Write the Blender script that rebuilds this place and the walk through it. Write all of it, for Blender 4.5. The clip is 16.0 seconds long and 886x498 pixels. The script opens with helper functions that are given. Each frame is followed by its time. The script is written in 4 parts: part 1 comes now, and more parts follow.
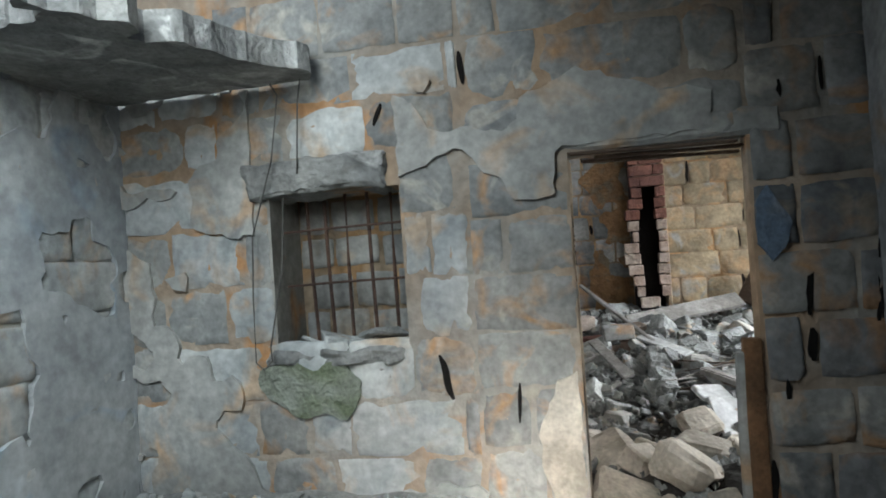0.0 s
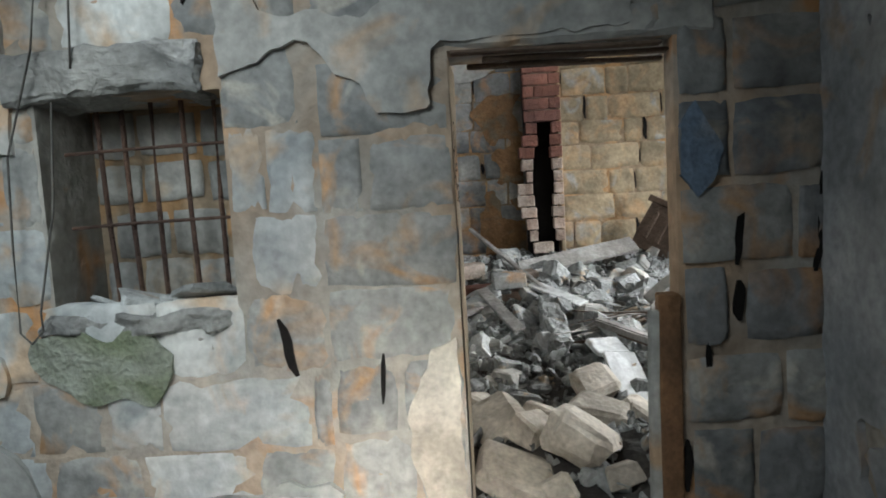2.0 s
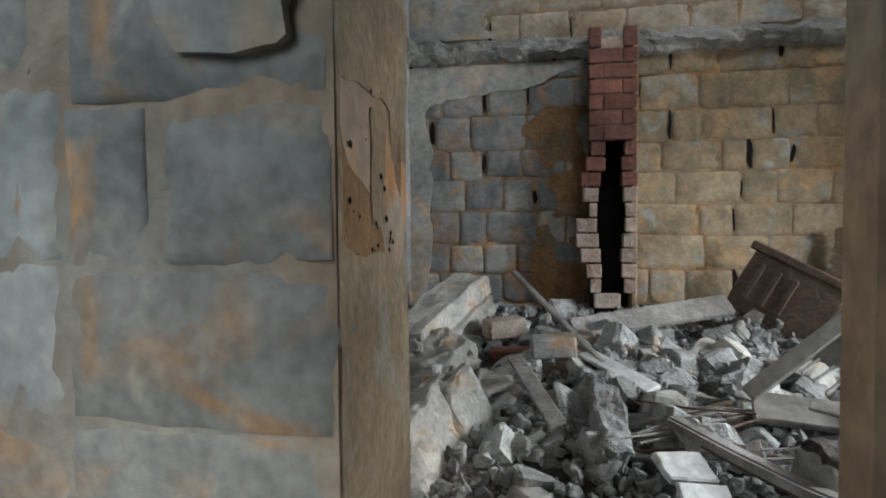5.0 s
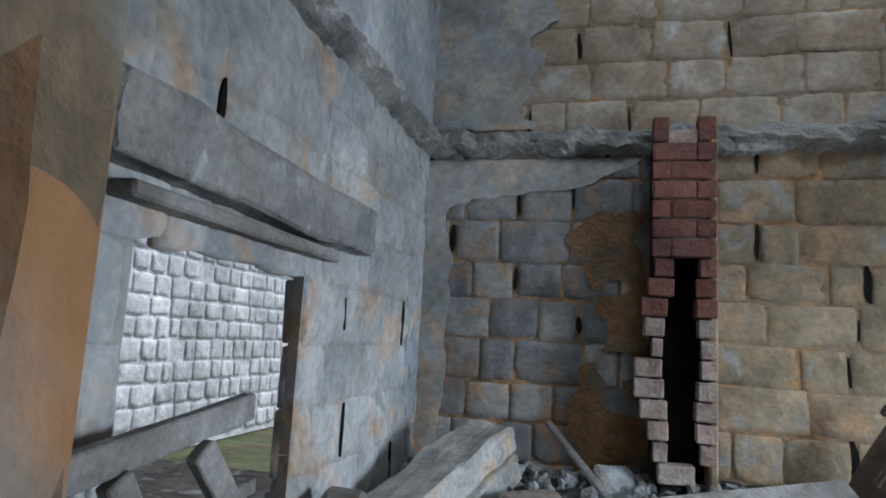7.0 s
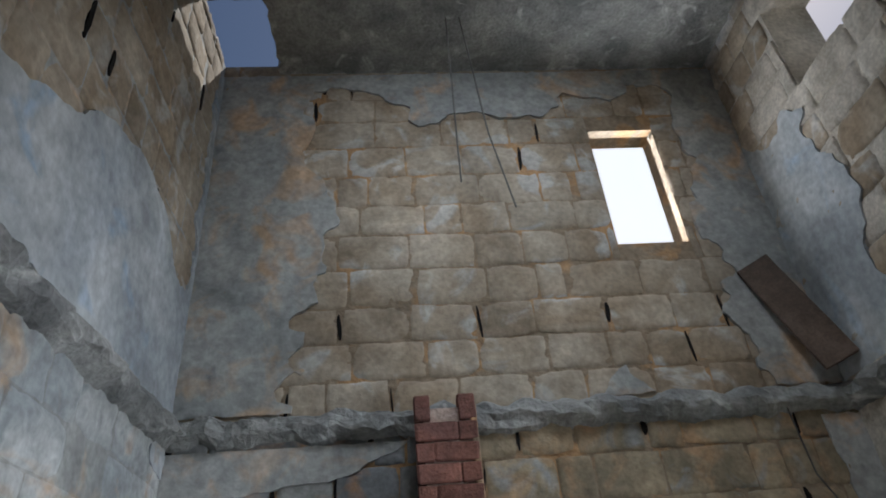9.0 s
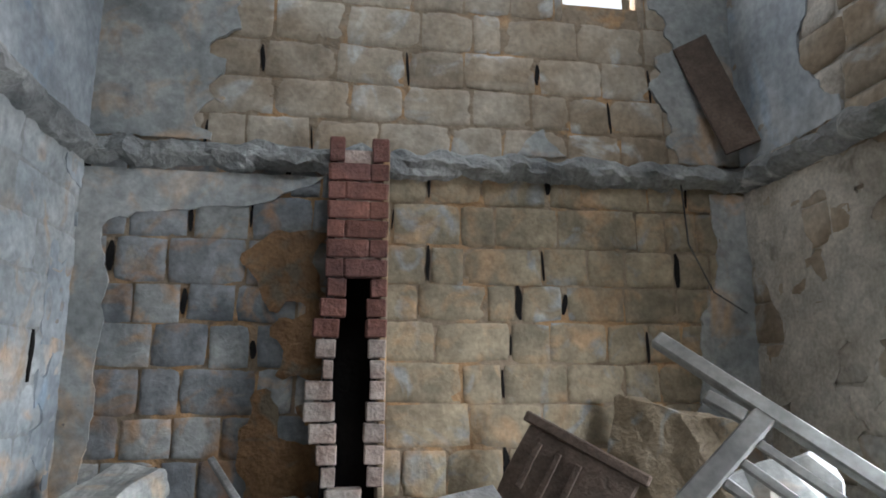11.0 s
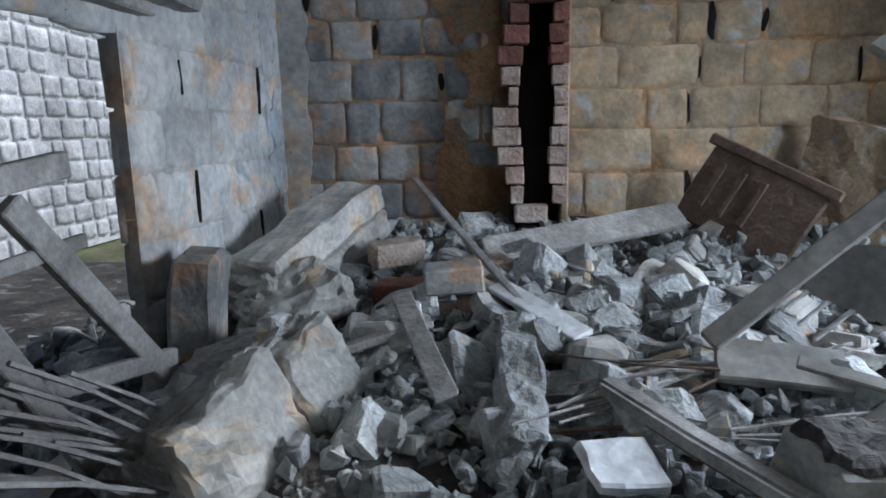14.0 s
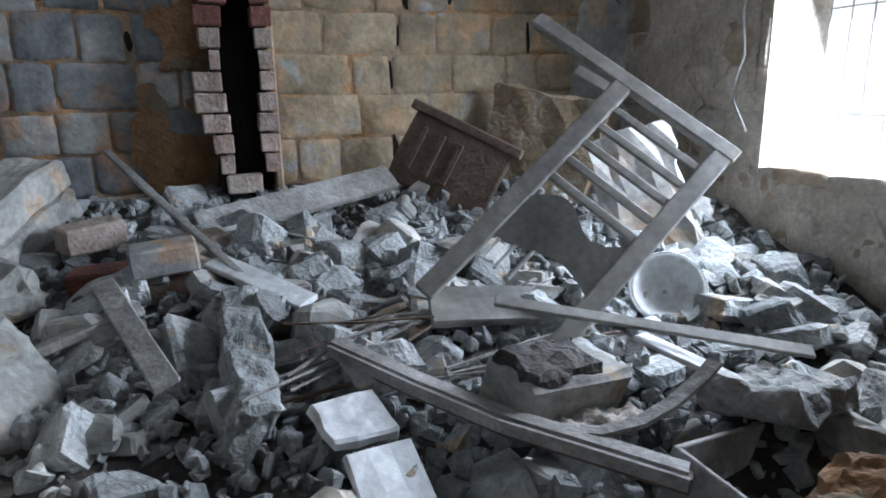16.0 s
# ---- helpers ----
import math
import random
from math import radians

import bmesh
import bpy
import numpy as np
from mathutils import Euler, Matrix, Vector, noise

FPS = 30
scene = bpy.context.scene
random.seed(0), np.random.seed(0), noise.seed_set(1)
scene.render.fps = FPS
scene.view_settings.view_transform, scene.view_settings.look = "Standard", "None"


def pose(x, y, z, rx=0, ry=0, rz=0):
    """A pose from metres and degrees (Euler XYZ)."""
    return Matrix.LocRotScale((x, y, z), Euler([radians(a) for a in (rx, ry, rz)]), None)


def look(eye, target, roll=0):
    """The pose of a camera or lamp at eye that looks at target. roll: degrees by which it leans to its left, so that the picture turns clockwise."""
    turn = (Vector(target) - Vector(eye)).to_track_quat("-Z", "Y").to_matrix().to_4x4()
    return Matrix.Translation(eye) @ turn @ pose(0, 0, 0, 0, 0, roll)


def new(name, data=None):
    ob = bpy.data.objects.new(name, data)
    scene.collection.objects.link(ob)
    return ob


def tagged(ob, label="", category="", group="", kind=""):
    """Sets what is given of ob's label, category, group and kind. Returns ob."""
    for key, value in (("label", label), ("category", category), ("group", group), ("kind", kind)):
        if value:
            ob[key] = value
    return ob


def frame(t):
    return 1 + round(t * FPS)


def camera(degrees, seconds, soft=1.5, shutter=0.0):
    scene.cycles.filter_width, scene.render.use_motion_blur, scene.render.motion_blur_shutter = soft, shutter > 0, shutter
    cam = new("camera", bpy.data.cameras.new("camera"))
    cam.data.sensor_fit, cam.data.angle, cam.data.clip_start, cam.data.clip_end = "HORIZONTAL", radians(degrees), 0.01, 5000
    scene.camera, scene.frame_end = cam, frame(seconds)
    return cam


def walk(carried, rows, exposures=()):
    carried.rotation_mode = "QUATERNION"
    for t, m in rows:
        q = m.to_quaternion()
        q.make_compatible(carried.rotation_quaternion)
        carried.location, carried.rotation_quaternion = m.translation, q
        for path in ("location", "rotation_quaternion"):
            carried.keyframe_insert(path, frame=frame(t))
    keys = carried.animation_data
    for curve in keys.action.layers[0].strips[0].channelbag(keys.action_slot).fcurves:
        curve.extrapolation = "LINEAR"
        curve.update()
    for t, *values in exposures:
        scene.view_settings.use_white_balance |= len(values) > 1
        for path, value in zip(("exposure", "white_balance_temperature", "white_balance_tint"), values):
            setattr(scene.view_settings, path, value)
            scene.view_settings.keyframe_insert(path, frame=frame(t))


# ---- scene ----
cam = camera(69.0, 16.0, soft=1.8)
# seconds, place, turn
PATH = [
    (0.0, -0.367, -0.273, 1.632, 90.55, 3.98, 12.57),
    (0.5, -0.369, -0.082, 1.605, 85.74, 3.12, 10.33),
    (1.0, -0.380, 0.220, 1.557, 83.81, 3.72, 7.32),
    (1.5, -0.344, 0.396, 1.580, 83.38, 5.23, 4.33),
    (2.0, -0.329, 0.532, 1.572, 85.02, 3.36, 3.36),
    (2.5, -0.276, 0.548, 1.545, 84.36, 2.40, 2.44),
    (3.0, -0.139, 0.702, 1.560, 85.60, 2.34, 0.25),
    (3.5, -0.150, 0.801, 1.580, 87.65, 0.70, 4.20),
    (3.7, -0.128, 0.871, 1.568, 87.78, 0.83, 5.45),
    (5.8, 0.073, 2.567, 1.663, 88.12, 0.86, 17.35),
    (6.0, 0.121, 2.639, 1.712, 88.81, 1.22, 19.86),
    (6.5, 0.056, 2.770, 1.679, 92.20, 1.29, 22.05),
    (7.0, -0.146, 3.188, 1.663, 97.98, -3.12, 13.64),
    (7.5, -0.247, 3.466, 1.724, 107.76, -0.44, 3.71),
    (8.0, -0.226, 3.479, 1.677, 119.20, 3.56, 0.80),
    (8.2, -0.181, 3.538, 1.701, 123.96, 5.53, -0.03),
    (10.5, 0.300, 3.440, 1.700, 112.25, 0.20, -9.28),
    (11.0, 0.300, 3.400, 1.665, 100.89, -0.11, -8.51),
    (11.5, 0.280, 3.340, 1.620, 92.32, -0.04, -9.67),
    (12.0, 0.250, 3.300, 1.550, 84.92, -0.02, -11.31),
    (12.5, 0.200, 3.260, 1.500, 82.73, 0.45, -4.20),
    (13.0, 0.170, 3.230, 1.490, 83.29, 0.09, 3.00),
    (13.5, 0.165, 3.220, 1.488, 81.74, 1.62, -0.03),
    (14.0, 0.160, 3.210, 1.485, 79.51, 1.26, 5.65),
    (14.5, 0.180, 3.225, 1.480, 79.34, 3.97, -8.38),
    (15.0, 0.200, 3.240, 1.475, 77.33, 5.05, -21.71),
    (15.5, 0.195, 3.220, 1.479, 74.69, 3.87, -24.65),
    (16.0, 0.190, 3.200, 1.483, 76.12, 1.12, -18.86),
]
EXPOSURES = [(0.0, -0.1, 6500, 10), (3.7, -0.15, 6700, 10), (5.8, -0.7, 6200, 10), (7.0, -0.65, 5700, 10), (8.0, -0.6, 6000, 10), (10.5, -0.5, 6000, 12), (11.0, -0.3, 6000, 11), (12.5, -0.6, 5700, 11), (16.0, -0.55, 5650, 12)]
walk(cam, [(t, pose(x, y, z, rx, ry, rz)) for t, x, y, z, rx, ry, rz in PATH], EXPOSURES)

# ---- world and light ----
world = bpy.data.worlds.new("world")
scene.world = world
world.use_nodes = True
wn = world.node_tree
sky = wn.nodes.new("ShaderNodeTexSky")
sky.sky_type, sky.sun_disc = "NISHITA", False
sky.sun_elevation, sky.sun_rotation = radians(50), radians(45)
wn.nodes["Background"].inputs["Strength"].default_value = 0.075
wn.links.new(sky.outputs["Color"], wn.nodes["Background"].inputs["Color"])
sun = new("sun", bpy.data.lights.new("sun", "SUN"))
sun.data.energy, sun.data.angle, sun.data.color = 5.0, radians(0.6), (1.0, 0.95, 0.87)
sun.matrix_world = look((0, 0, 20), (-0.4545 * 20, -0.4545 * 20, 20 - 0.766 * 20))


def area_light(name, eye, target, sx, sy, watts, color):
    li = bpy.data.lights.new(name, "AREA")
    li.shape, li.size, li.size_y, li.energy, li.color = "RECTANGLE", sx, sy, watts, color
    ob = new(name, li)
    ob.matrix_world = look(eye, target)
    return ob


# daylight: the window, upper window and open roof lamps stand in real openings
area_light("window_daylight", (3.72, 5.76, 1.66), (1.2, 5.95, 0.35), 1.05, 1.3, 190, (0.92, 0.96, 1.0)).data.spread = radians(125)
area_light("upper_window_daylight", (2.2, 7.9, 5.12), (2.2, 4.0, 5.12), 0.58, 1.22, 32, (0.95, 0.98, 1.0))
# added fill for the upper walls, set in an unseen made-up hole
area_light("roof_fill_lamp", (1.1, 4.9, 6.5), (0.6, 7.8, 4.2), 1.0, 1.0, 44, (0.88, 0.94, 1.0)).data.spread = radians(100)
area_light("open_roof_daylight", (-1.75, 0.4, 3.3), (-2.9, 2.6, 1.3), 1.2, 1.6, 66, (0.86, 0.96, 1.0)).data.spread = radians(145)
# added narrow fill from an unseen side opening, brightens the door's foot
area_light("side_fill_lamp", (1.1, -1.3, 1.5), (-0.5, 3.0, 0.3), 1.0, 1.0, 13, (1.0, 0.97, 0.92)).data.spread = radians(30)


def backdrop(name, sx, sz, m, strength):
    """A plain bright distance, far outside an opening."""
    mat = bpy.data.materials.new(name)
    mat.use_nodes = True
    b = mat.node_tree.nodes["Principled BSDF"]
    b.inputs["Base Color"].default_value = (0.8, 0.8, 0.8, 1)
    b.inputs["Emission Color"].default_value, b.inputs["Emission Strength"].default_value = (1, 0.99, 1, 1), strength
    me = bpy.data.meshes.new(name)
    me.from_pydata([(-sx / 2, 0, 0), (sx / 2, 0, 0), (sx / 2, 0, sz), (-sx / 2, 0, sz)], [], [(0, 1, 2, 3)])
    me.materials.append(mat)
    ob = new(name, me)
    ob.matrix_world = m
    tagged(ob, "plain overexposed daylight outside the window", "", "", "structure")


backdrop("backdrop", 30, 4.8, pose(6.2, 8, -0.5, 0, 0, -90), 1.3)
backdrop("backdrop_2", 6, 9, pose(4.8, 12.0, 2.5), 1.3)


# ---- materials ----
def material(name, base, dark, scale=6.0, rough=0.9, bump=0.25, per_piece=0.0, accent=None, accent_at=0.58, metal=0.0, streak=None):
    """Two scales of stain and grain, a bump, an accent stain and a shift of tone from piece to piece."""
    m = bpy.data.materials.new(name)
    m.use_nodes = True
    nt = m.node_tree
    b = nt.nodes["Principled BSDF"]
    b.inputs["Roughness"].default_value, b.inputs["Metallic"].default_value = rough, metal
    b.inputs["Specular IOR Level"].default_value = 0.25
    geo = nt.nodes.new("ShaderNodeNewGeometry")

    def noise_node(sc, detail, dist=0.0):
        n = nt.nodes.new("ShaderNodeTexNoise")
        n.inputs["Scale"].default_value, n.inputs["Detail"].default_value = sc, detail
        n.inputs["Distortion"].default_value = dist
        nt.links.new(geo.outputs["Position"], n.inputs["Vector"])
        return n

    def mix(fac, a, c, kind="MIX"):
        x = nt.nodes.new("ShaderNodeMix")
        x.data_type, x.blend_type = "RGBA", kind
        for sock, v in ((x.inputs[0], fac), (x.inputs[6], a), (x.inputs[7], c)):
            if isinstance(v, (int, float)):
                sock.default_value = v
            elif isinstance(v, tuple):
                sock.default_value = (*v, 1)
            else:
                nt.links.new(v, sock)
        return x.outputs[2]

    def ramp(src, lo, hi):
        r = nt.nodes.new("ShaderNodeMapRange")
        r.inputs[1].default_value, r.inputs[2].default_value = lo, hi
        nt.links.new(src, r.inputs[0])
        return r.outputs[0]

    big, fine, mid = noise_node(scale * 0.35, 4, 0.6), noise_node(scale * 6, 10), noise_node(scale * 1.7, 6, 0.4)
    col = mix(ramp(big.outputs[0], 0.38, 0.64), base, dark)
    if accent:
        spot = noise_node(scale * 0.6, 6, 1.2)
        col = mix(ramp(spot.outputs[0], accent_at, accent_at + 0.1), col, accent)
    if streak:
        w = noise_node(scale * 0.75, 7, 0.8)
        col = mix(ramp(w.outputs[0], 0.52, 0.68), col, streak)

    def tone(src, lo, hi, low, high):
        g = nt.nodes.new("ShaderNodeMapRange")
        g.inputs[1].default_value, g.inputs[2].default_value = lo, hi
        g.inputs[3].default_value, g.inputs[4].default_value = low, high
        nt.links.new(src, g.inputs[0])
        return g.outputs[0]

    # grain, blotches a hand wide, and stains a metre wide
    col = mix(1.0, col, tone(fine.outputs[0], 0.3, 0.7, 0.8, 1.14), "MULTIPLY")
    col = mix(1.0, col, tone(mid.outputs[0], 0.32, 0.68, 0.84, 1.14), "MULTIPLY")
    col = mix(1.0, col, tone(noise_node(0.9, 5, 0.9).outputs[0], 0.32, 0.68, 0.74, 1.22), "MULTIPLY")
    if per_piece:
        info = nt.nodes.new("ShaderNodeObjectInfo")
        col = mix(1.0, col, tone(info.outputs["Random"], 0, 1, 1 - per_piece, 1 + per_piece), "MULTIPLY")
    nt.links.new(col, b.inputs["Base Color"])
    if bump:
        coarse = nt.nodes.new("ShaderNodeBump")
        coarse.inputs["Strength"].default_value, coarse.inputs["Distance"].default_value = min(1.0, bump * 1.6), 0.035
        nt.links.new(mid.outputs[0], coarse.inputs["Height"])
        bp = nt.nodes.new("ShaderNodeBump")
        bp.inputs["Strength"].default_value, bp.inputs["Distance"].default_value = min(1.0, bump * 1.5), 0.012
        nt.links.new(fine.outputs[0], bp.inputs["Height"])
        nt.links.new(coarse.outputs[0], bp.inputs["Normal"])
        nt.links.new(bp.outputs[0], b.inputs["Normal"])
    return m


M = {
    "stone_grey": material("stone_grey", (0.33, 0.33, 0.31), (0.2, 0.21, 0.21), 5, per_piece=0.16, accent=(0.44, 0.42, 0.37), streak=(0.44, 0.27, 0.15)),
    "stone_wash": material("stone_wash", (0.5, 0.51, 0.49), (0.34, 0.365, 0.37), 4, per_piece=0.1, accent=(0.27, 0.3, 0.3), accent_at=0.6, streak=(0.5, 0.38, 0.27)),
    "stone_dark": material("stone_dark", (0.24, 0.245, 0.245), (0.13, 0.14, 0.145), 5, per_piece=0.15, accent=(0.27, 0.24, 0.2), streak=(0.32, 0.2, 0.12)),
    "stone_warm": material("stone_warm", (0.42, 0.36, 0.28), (0.29, 0.225, 0.155), 4, per_piece=0.12, accent=(0.45, 0.43, 0.39), accent_at=0.55),
    "stone_cream": material("stone_cream", (0.56, 0.52, 0.45), (0.4, 0.36, 0.3), 6, per_piece=0.12, accent=(0.3, 0.27, 0.22), accent_at=0.62),
    "plaster_dark": material("plaster_dark", (0.4, 0.4, 0.39), (0.27, 0.28, 0.29), 4, accent=(0.36, 0.27, 0.2), accent_at=0.58),
    "plaster_tan": material("plaster_tan", (0.33, 0.265, 0.185), (0.24, 0.185, 0.12), 7, bump=0.4, accent=(0.3, 0.3, 0.27), accent_at=0.58),
    "stone_tan": material("stone_tan", (0.37, 0.3, 0.2), (0.23, 0.19, 0.13), 5, per_piece=0.14, accent=(0.3, 0.3, 0.28), streak=(0.42, 0.28, 0.16)),
    "stone_pale": material("stone_pale", (0.4, 0.395, 0.365), (0.26, 0.265, 0.25), 5, per_piece=0.12, accent=(0.42, 0.34, 0.25)),
    "mortar": material("mortar", (0.33, 0.32, 0.29), (0.38, 0.27, 0.18), 3, bump=0.7, accent=(0.44, 0.24, 0.115), accent_at=0.56),
    "mortar_pale": material("mortar_pale", (0.3, 0.235, 0.165), (0.22, 0.165, 0.11), 4, bump=0.8, accent=(0.4, 0.245, 0.125), accent_at=0.5),
    "plaster": material("plaster", (0.42, 0.42, 0.395), (0.3, 0.31, 0.3), 4, bump=0.2, accent=(0.25, 0.26, 0.26), accent_at=0.62, streak=(0.5, 0.36, 0.24)),
    "plaster_blue": material("plaster_blue", (0.46, 0.48, 0.48), (0.34, 0.37, 0.39), 3, bump=0.15, accent=(0.34, 0.42, 0.5), accent_at=0.58),
    # clay brown, darkened so that it also carries the flue's shade
    "clay_and_shade": material("clay_and_shade", (0.29, 0.17, 0.085), (0.19, 0.11, 0.055), 7, bump=0.5, per_piece=0.15, accent=(0.2, 0.16, 0.11), accent_at=0.5),
    "brick_red": material("brick_red", (0.2, 0.09, 0.066), (0.12, 0.06, 0.05), 9, bump=0.4, per_piece=0.25),
    "brick_pale": material("brick_pale", (0.42, 0.36, 0.31), (0.3, 0.22, 0.18), 9, bump=0.4, per_piece=0.2),
    "concrete": material("concrete", (0.34, 0.34, 0.32), (0.2, 0.205, 0.2), 6, bump=0.7, accent=(0.5, 0.5, 0.48)),
    # rubble base kept very dark to paint the shade in its crevices
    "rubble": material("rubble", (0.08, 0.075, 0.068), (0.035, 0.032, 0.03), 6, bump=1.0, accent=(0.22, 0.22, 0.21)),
    "rubble_stone": material("rubble_stone", (0.4, 0.42, 0.415), (0.2, 0.21, 0.205), 7, bump=0.6, per_piece=0.38, accent=(0.42, 0.33, 0.23), accent_at=0.62),
    "wood_grey": material("wood_grey", (0.36, 0.355, 0.34), (0.22, 0.21, 0.195), 8, rough=0.75, bump=0.3),
    "wood_dark": material("wood_dark", (0.14, 0.1, 0.075), (0.085, 0.06, 0.045), 8, rough=0.7, bump=0.3),
    "wood_brown": material("wood_brown", (0.22, 0.12, 0.06), (0.13, 0.075, 0.04), 9, rough=0.75, bump=0.4),
    "paint_grey": material("paint_grey", (0.3, 0.295, 0.275), (0.22, 0.21, 0.19), 4, rough=0.6, bump=0.08, accent=(0.25, 0.22, 0.18), accent_at=0.66),
    "white_board": material("white_board", (0.68, 0.7, 0.7), (0.52, 0.54, 0.54), 4, rough=0.5, bump=0.1, accent=(0.4, 0.38, 0.34), accent_at=0.62),
    "rust": material("rust", (0.15, 0.09, 0.065), (0.085, 0.055, 0.045), 14, rough=0.8, bump=0.5),
    "wire": material("wire", (0.12, 0.115, 0.105), (0.08, 0.075, 0.07), 20, rough=0.6, bump=0.2),
    "stone_white": material("stone_white", (0.74, 0.76, 0.78), (0.58, 0.6, 0.63), 5, per_piece=0.12, accent=(0.45, 0.46, 0.47), accent_at=0.62),
    # black for soot in the flue, and for the shade in chinks and pits
    "soot_and_gap_shade": material("soot_and_gap_shade", (0.012, 0.01, 0.009), (0.007, 0.006, 0.005), 6, rough=0.95, bump=0.2),
    "cloth": material("cloth", (0.5, 0.46, 0.41), (0.36, 0.3, 0.25), 7, rough=0.95, bump=0.5),
    "moss": material("moss", (0.16, 0.19, 0.12), (0.29, 0.31, 0.27), 9, bump=0.6),
    "blue_paint": material("blue_paint", (0.1, 0.14, 0.19), (0.2, 0.215, 0.23), 9, bump=0.3),
    "grass": material("grass", (0.09, 0.12, 0.05), (0.16, 0.15, 0.09), 3, bump=0.6),
}


# ---- building helpers ----
def part(name, bm, mat, parent=None, label=""):
    """Links a bmesh as one mesh object, under a thing or a part."""
    me = bpy.data.meshes.new(name)
    bm.to_mesh(me)
    bm.free()
    me.materials.append(M[mat])
    ob = new(name, me)
    if parent:
        ob.parent = parent
    return tagged(ob, label)


def smooth(ob):
    ob.data.shade_smooth()
    return ob


def thing(name, label, category, group="", m=None, kind=""):
    ob = new(name)
    if m is not None:
        ob.matrix_world = m
    return tagged(ob, label, category, group, kind)


def box_bm(sx, sy, sz, bevel=0.008, rough=0.0, cuts=0, m=None, seed=0):
    """A bevelled, if wished chipped and uneven, box round its own middle."""
    bm = bmesh.new()
    bmesh.ops.create_cube(bm, size=1, matrix=Matrix.Diagonal((sx, sy, sz, 1)))
    if bevel:
        bmesh.ops.bevel(bm, geom=bm.edges[:], offset=min(bevel, 0.45 * min(sx, sy, sz)), segments=1, affect="EDGES")
    if cuts:
        bmesh.ops.subdivide_edges(bm, edges=bm.edges[:], cuts=cuts, use_grid_fill=True)
    if rough:
        for v in bm.verts:
            n = noise.noise_vector(v.co * (2.2 / max(0.15, min(sx, sy, sz) * 2)) + Vector((seed * 3.7, seed, 0)))
            v.co += n * rough
            if cuts > 2 and min(sx, sy, sz) > 0.09:
                v.co += noise.noise_vector(v.co * 17 + Vector((seed, 0, seed * 2.3))) * rough * 0.4 + noise.noise_vector(v.co * 41) * rough * 0.15
    if m is not None:
        bm.transform(m)
    return bm


def join(*bms):
    out = bms[0]
    for b in bms[1:]:
        me = bpy.data.meshes.new("tmp")
        b.to_mesh(me)
        b.free()
        out.from_mesh(me)
        bpy.data.meshes.remove(me)
    return out


def tube_bm(points, radius, sides=6):
    """A round bar along a line of points."""
    bm = bmesh.new()
    pts = [Vector(p) for p in points]
    rings = []
    for i, p in enumerate(pts):
        d = (pts[min(i + 1, len(pts) - 1)] - pts[max(i - 1, 0)]).normalized()
        q = d.to_track_quat("Z", "Y")
        rings.append([bm.verts.new(p + q @ Vector((radius * math.cos(a), radius * math.sin(a), 0))) for a in [2 * math.pi * k / sides for k in range(sides)]])
    for a, b in zip(rings, rings[1:]):
        for k in range(sides):
            bm.faces.new((a[k], a[(k + 1) % sides], b[(k + 1) % sides], b[k]))
    bm.faces.new(rings[0][::-1])
    bm.faces.new(rings[-1])
    return bm


def strip_bm(points, width, thick, up=(0, 0, 1)):
    """A flat lath swept along a line of points."""
    bm = bmesh.new()
    pts = [Vector(p) for p in points]
    rings = []
    for i, p in enumerate(pts):
        d = (pts[min(i + 1, len(pts) - 1)] - pts[max(i - 1, 0)]).normalized()
        side = d.cross(Vector(up)).normalized()
        n = side.cross(d).normalized()
        rings.append([bm.verts.new(p + side * sx * width / 2 + n * sy * thick / 2) for sx, sy in ((-1, -1), (1, -1), (1, 1), (-1, 1))])
    for a, b in zip(rings, rings[1:]):
        for k in range(4):
            bm.faces.new((a[k], a[(k + 1) % 4], b[(k + 1) % 4], b[k]))
    bm.faces.new(rings[0][::-1])
    bm.faces.new(rings[-1])
    return bm


def rock_mesh(name, mat, seed, sharp=0.3, flat=1.0, fine=False):
    """A broken stone of about unit size: a chipped block or lump."""
    rnd = random.Random(seed)
    bm = bmesh.new()
    bmesh.ops.create_cube(bm, size=1)
    for v in bm.verts:
        v.co += Vector([rnd.uniform(-sharp, sharp) * 0.5 for _ in range(3)])
    bmesh.ops.bevel(bm, geom=bm.edges[:], offset=0.09 + 0.1 * rnd.random(), segments=1, affect="EDGES")
    for v in bm.verts:
        v.co += noise.noise_vector(v.co * 2.3 + Vector((seed * 5.1, 0, seed))) * 0.12
    if fine:
        bmesh.ops.subdivide_edges(bm, edges=bm.edges[:], cuts=1, use_grid_fill=True)
        for v in bm.verts:
            v.co += noise.noise_vector(v.co * 6.5 + Vector((0, seed * 3.3, 0))) * 0.045 + noise.noise_vector(v.co * 15) * 0.018
    for v in bm.verts:
        v.co.z *= flat
    me = bpy.data.meshes.new(name)
    bm.to_mesh(me)
    bm.free()
    me.materials.append(M[mat])
    return me


